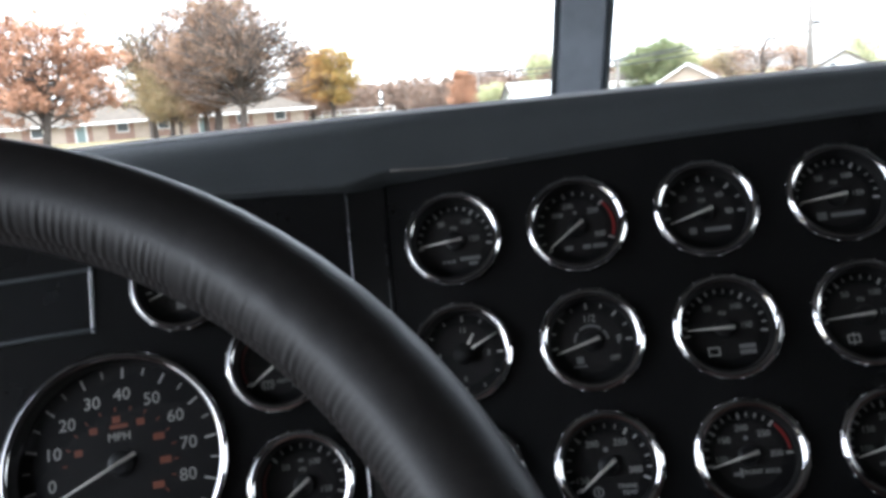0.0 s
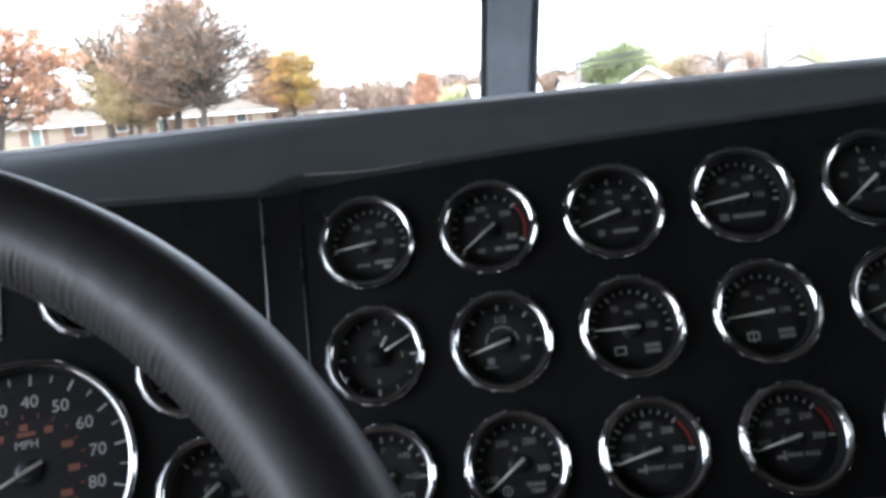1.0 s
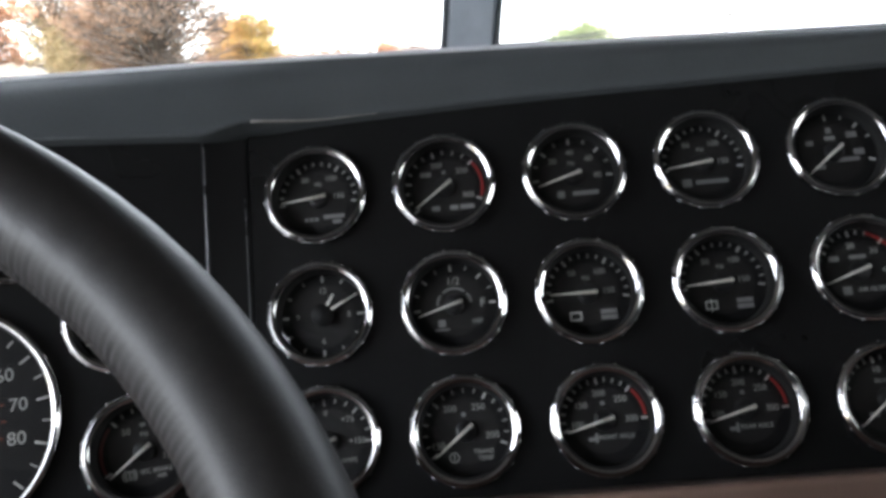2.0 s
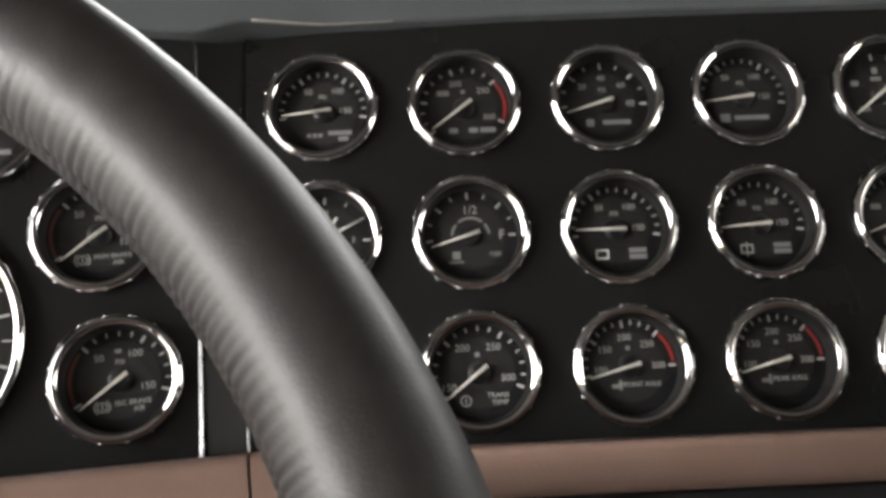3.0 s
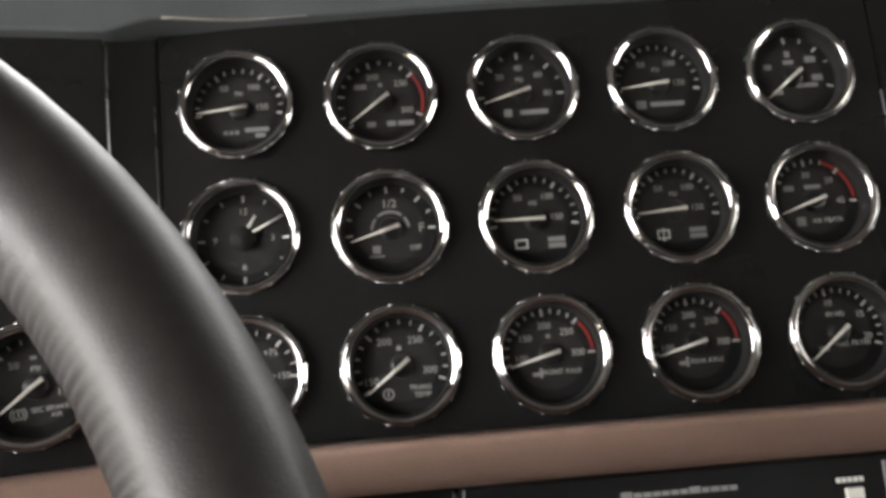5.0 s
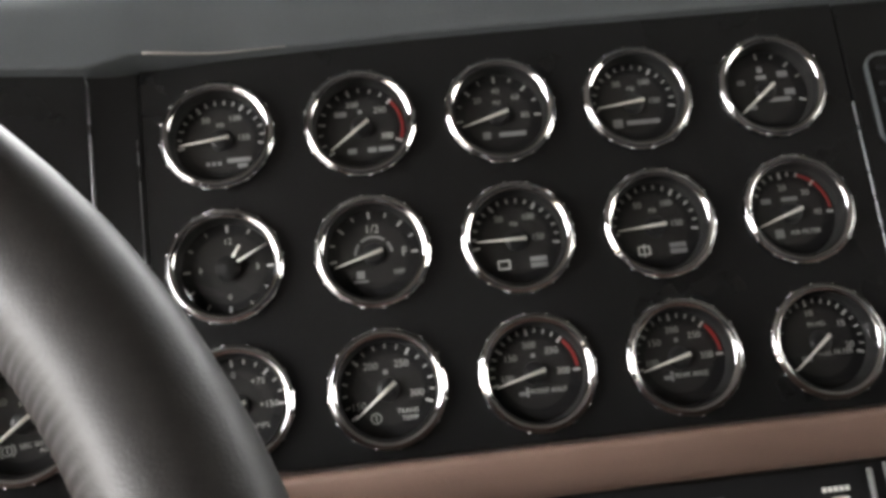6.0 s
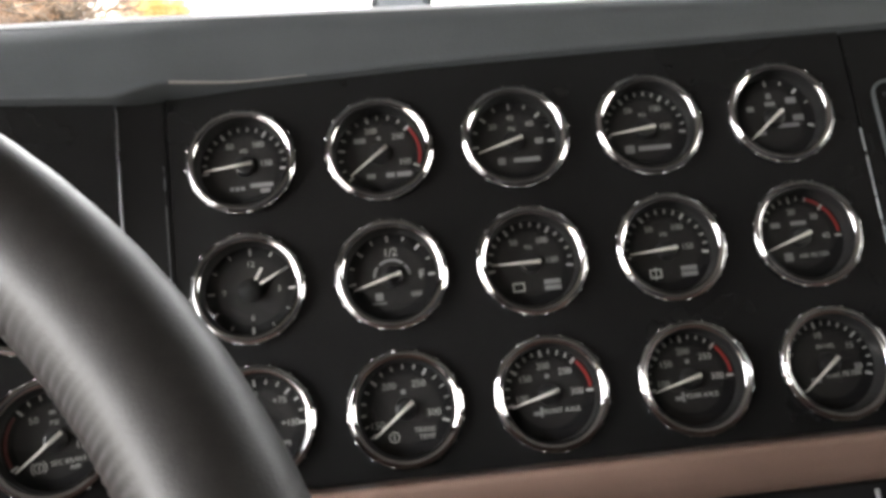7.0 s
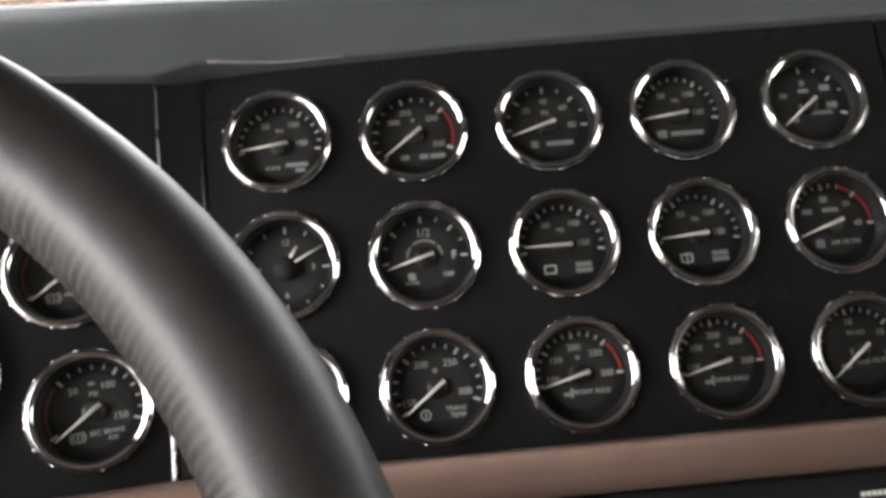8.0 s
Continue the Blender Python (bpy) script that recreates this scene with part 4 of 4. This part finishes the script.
# far woods
rs = np.random.RandomState(31)
pts = []
for k in range(330):
    a = -58 + 74 * k / 330 + rs.uniform(-1.2, 1.2)
    h = rs.uniform(3.0, 4.1) * (1.0 + 0.12 * math.sin(k * 0.45))
    yy = 101 + rs.uniform(-3, 6)
    m = 420
    th, zz = rs.uniform(0, 6.283, m), rs.uniform(0.05, 1, m) ** 0.8
    rad = 1.5 * np.sqrt(np.clip(1 - (2 * zz - 0.8) ** 2 * 0.8, 0.05, 1)) * rs.uniform(0.5, 1.1, m)
    pts.append(np.stack([a + rad * np.cos(th), yy + rad * np.sin(th), zz * h], -1))
far = new("far_woods", leaves_mesh("far_woods", np.concatenate(pts), 0.15, rs, L_WOODS))
tagged(far, "distant belt of brown autumn woods", "woods", "", "stuff")


# ---- houses ----
def gable_house(name, x, y, turn, w, d, eave, ridge, wall_mat, label, roof_over=0.4, openings=(), hip=0.0, rake=M_TRUNK, roof=M_ROOF):
    """A house with its long side d along local x, gables w wide across local y."""
    h = thing(name, Matrix.Translation((x, y, 0)) @ pose(0, 0, 0, 0, 0, turn), label, "house")
    wb2 = bmesh.new()
    ends = []
    for sx in (-1, 1):
        ends.append([wb2.verts.new((sx * d / 2, yy, zz)) for yy, zz in ((-w / 2, 0), (w / 2, 0), (w / 2, eave), (0, eave if hip else ridge - 0.12), (-w / 2, eave))])
    wb2.faces.new(ends[0])
    wb2.faces.new(ends[1][::-1])
    for k in range(5):
        wb2.faces.new((ends[0][k], ends[1][k], ends[1][(k + 1) % 5], ends[0][(k + 1) % 5]))
    bmesh.ops.recalc_face_normals(wb2, faces=wb2.faces)
    part("wall", wb2, wall_mat, h, smooth=False)
    rise = (ridge - eave) / (w / 2)
    for sy in (-1, 1):
        rb = bmesh.new()
        o = w / 2 + roof_over
        pr = [(0, ridge), (sy * o, ridge - rise * o), (sy * o, ridge - rise * o - 0.16), (0, ridge - 0.16)]
        e = [[rb.verts.new((sx * (d / 2 + roof_over - (hip if yy == 0 else 0)), yy, zz + 0.06)) for yy, zz in pr] for sx in (-1, 1)]
        rb.faces.new(e[0])
        rb.faces.new(e[1][::-1])
        for k in range(4):
            rb.faces.new((e[0][k], e[1][k], e[1][(k + 1) % 4], e[0][(k + 1) % 4]))
        bmesh.ops.recalc_face_normals(rb, faces=rb.faces)
        part("roof", rb, roof, h, "grey shingle roof slope", smooth=False)
        zf = ridge - rise * o
        part("fascia", box(-d / 2 - roof_over - 0.03, d / 2 + roof_over + 0.03, sy * o - 0.03, sy * o + 0.03, zf - 0.12, zf + 0.06), M_PAINT, h, "white fascia board", smooth=False)
    if hip:
        for sx in (-1, 1):
            o, x1 = w / 2 + roof_over, d / 2 + roof_over
            he = bmesh.new()
            f = [he.verts.new(p) for p in ((sx * x1, -o, ridge - rise * o + 0.06), (sx * x1, o, ridge - rise * o + 0.06), (sx * (x1 - hip), 0, ridge + 0.06))]
            g = [he.verts.new(v.co - Vector((0, 0, 0.16))) for v in f]
            he.faces.new(f)
            he.faces.new(g[::-1])
            for k in range(3):
                he.faces.new((f[k], f[(k + 1) % 3], g[(k + 1) % 3], g[k]))
            bmesh.ops.recalc_face_normals(he, faces=he.faces)
            part("hip_end", he, M_ROOF, h, "grey shingle hip end", smooth=False)
    for sx in () if hip else (-1, 1):
        for sy in (-1, 1):
            rk = bmesh.new()
            add_tube(rk, [(sx * (d / 2 + roof_over + 0.04), 0, ridge), (sx * (d / 2 + roof_over + 0.04), sy * (w / 2 + roof_over), ridge - rise * (w / 2 + roof_over))], [0.06, 0.06], 4)
            part("rake_board", rk, rake, h, "gable edge board", smooth=False)
    for nm, u, v, ww, hh, m in openings:
        f = part(nm, box(u - ww / 2, u + ww / 2, -w / 2 - 0.05, -w / 2 + 0.02, v, v + hh), m, h, smooth=False)
        if nm == "door":
            part("door_frame", box(u - ww / 2 - 0.12, u + ww / 2 + 0.12, -w / 2 - 0.035, -w / 2 + 0.01, v, v + hh + 0.1), M_PAINT, f, "white door frame", smooth=False)
        if nm == "window":
            part("window_frame", box(u - ww / 2 - 0.08, u + ww / 2 + 0.08, -w / 2 - 0.035, -w / 2 + 0.01, v - 0.08, v + hh + 0.08), M_PAINT, f, smooth=False)
    return h


M_DOOR = mat("teal_door", (0.14, 0.19, 0.185), 0.6)
M_PANEL_TAN = mat("tan_wall_panel", (0.33, 0.27, 0.215), 0.8, scale=2)
ops = []
for k in range(9):
    u = -15.2 + 3.7 * k
    ops.append(("window", u, 0.75, 0.95, 0.95, M_WINDOW) if k % 3 else ("door", u, 0.02, 0.8, 1.75, M_DOOR))
    ops.append(("wall_panel", u + 1.7, 0.02, 1.35, 1.8, M_PANEL_TAN))
ang = math.degrees(math.atan2(113.2 - 93.6, -38.4 + 77.6))
gable_house("brick_building", -43.66, 74.63, ang, 7.8, 34.4, 1.95, 3.47, M_BRICK, "long single-storey brick building with grey shingle roof", 0.7, ops, hip=5.0)
gable_house("garden_shed", -1.74, 44.31, 20, 2.72, 3.36, 1.51, 2.43, M_PAINT, "small white shed with pale grey pitched roof", 0.25, roof=M_PALE_ROOF)
white_house = gable_house("house", 20.18, 65.91, 72, 4.32, 8.00, 1.87, 3.11, M_PAINT, "white gabled house with grey roof", 0.35)
for vy, vz, vr in ((0.68, 2.1, 0.19), (1.04, 1.66, 0.14)):
    part("gable_vent", add_tube(bmesh.new(), [(-4.08, vy, vz), (-3.98, vy, vz)], [vr, vr], 20), M_WINDOW, white_house, "round dark gable vent")
gable_house("house", 7.7, 56.31, 78, 3.68, 5.60, 1.83, 2.91, M_PANEL_TAN, "small tan house with pitched roof", 0.3, rake=M_PAINT)
gable_house("house", 16.58, 64.15, 75, 2.56, 4.80, 1.67, 2.31, M_PAINT, "small white outbuilding with pitched roof", 0.25)
gable_house("house", 4.5, 84.23, 10, 4.00, 4.00, 2.07, 2.87, M_PAINT, "white house with pale roof", 0.3)


# ---- poles, wires and street things ----
def power_pole(x, y, h, arm_z, label, arm=1.1, thick=1.0):
    p = thing("power_pole", Matrix.Translation((x, y, 0)), label, "power pole")
    part("post", add_tube(bmesh.new(), [(0, 0, -0.1), (0, 0, h * 0.5), (0, 0, h)], [0.2 * thick, 0.17 * thick, 0.13 * thick], 10), M_POLE, p)
    a = part("crossarm", box(-arm, arm, -0.06, 0.06, arm_z - 0.06, arm_z + 0.06), M_POLE, p, smooth=False)
    for u in (-0.9 * arm, -0.45 * arm, 0.45 * arm, 0.9 * arm):
        part("insulator", add_tube(bmesh.new(), [(u, 0, arm_z + 0.05), (u, 0, arm_z + 0.12), (u, 0, arm_z + 0.22)], [0.03, 0.06, 0.04], 8), M_WINDOW, a)
    return p


power_pole(14.42, 53.67, 8.87, 4.71, "tall grey wooden power pole with crossarm")
power_pole(-10.54, 90.95, 4.39, 4.07, "distant pale wooden power pole", thick=0.6)
power_pole(-21.98, 109.35, 5.03, 4.63, "distant leaning wooden power pole", thick=0.6)
power_pole(3.7, 71.43, 3.83, 3.59, "short pale pole beside a white house", arm=0.3)


def wire(p, q, sag, label):
    b = bmesh.new()
    pts = []
    for k in range(25):
        u = k / 24
        v = Vector(p).lerp(Vector(q), u)
        v.z -= sag * 4 * u * (1 - u)
        pts.append(v)
    add_tube(b, pts, [0.06] * 25, 4)
    solo("power_line", b, M_BLACK, EARTH, label=label, category="power line", group="overhead wires")


for dx, dz in ((-0.95, 0.2), (0.95, 0.2), (0.0, -0.35)):
    wire((14.42 + dx, 53.67, 4.71 + dz), (-10.54 + dx * 0.9, 90.95, 4.07 + dz * 0.8), 0.8, "thin black overhead wire between power poles")
    wire((14.42 + dx, 53.67, 4.71 + dz), (48.02 + dx, 52.71, 5.19 + dz), 0.32, "thin black overhead wire leaving a pole")

sign = thing("roadside_sign", Matrix.Translation((-16.78, 70.0, 0)), "black roadside sign with white oval and panel", "sign")
part("post", add_tube(bmesh.new(), [(0, 0.1, 0), (0, 0.1, 2.7)], [0.06, 0.05], 8), M_BLACK, sign)
part("board", box(-0.21, 0.21, -0.05, 0.08, 1.5, 2.8, bevel=0.04), M_BLACK, sign, smooth=False)
ov = bmesh.new()
ov.faces.new([ov.verts.new((0.14 * math.cos(2 * math.pi * k / 28), -0.056, 2.40 + 0.32 * math.sin(2 * math.pi * k / 28))) for k in range(28)])
part("oval", ov, M_PAINT, sign, "white oval", smooth=False)
part("panel", box(-0.15, 0.15, -0.06, -0.052, 1.63, 1.88), M_PAINT, sign, "white panel", smooth=False)

fence = thing("rail_fence", Matrix.Translation((-29.58, 86.31, 0)) @ pose(0, 0, 0, 0, 0, 12), "white rail fence on the grass", "fence")
for k in range(6):
    part("post", box(k * 2.0 - 0.04, k * 2.0 + 0.04, -0.04, 0.04, 0, 1.05), M_PAINT, fence, smooth=False)
for z in (0.55, 1.0):
    part("rail", box(-0.1, 10.1, -0.02, 0.02, z, z + 0.06), M_PAINT, fence, smooth=False)
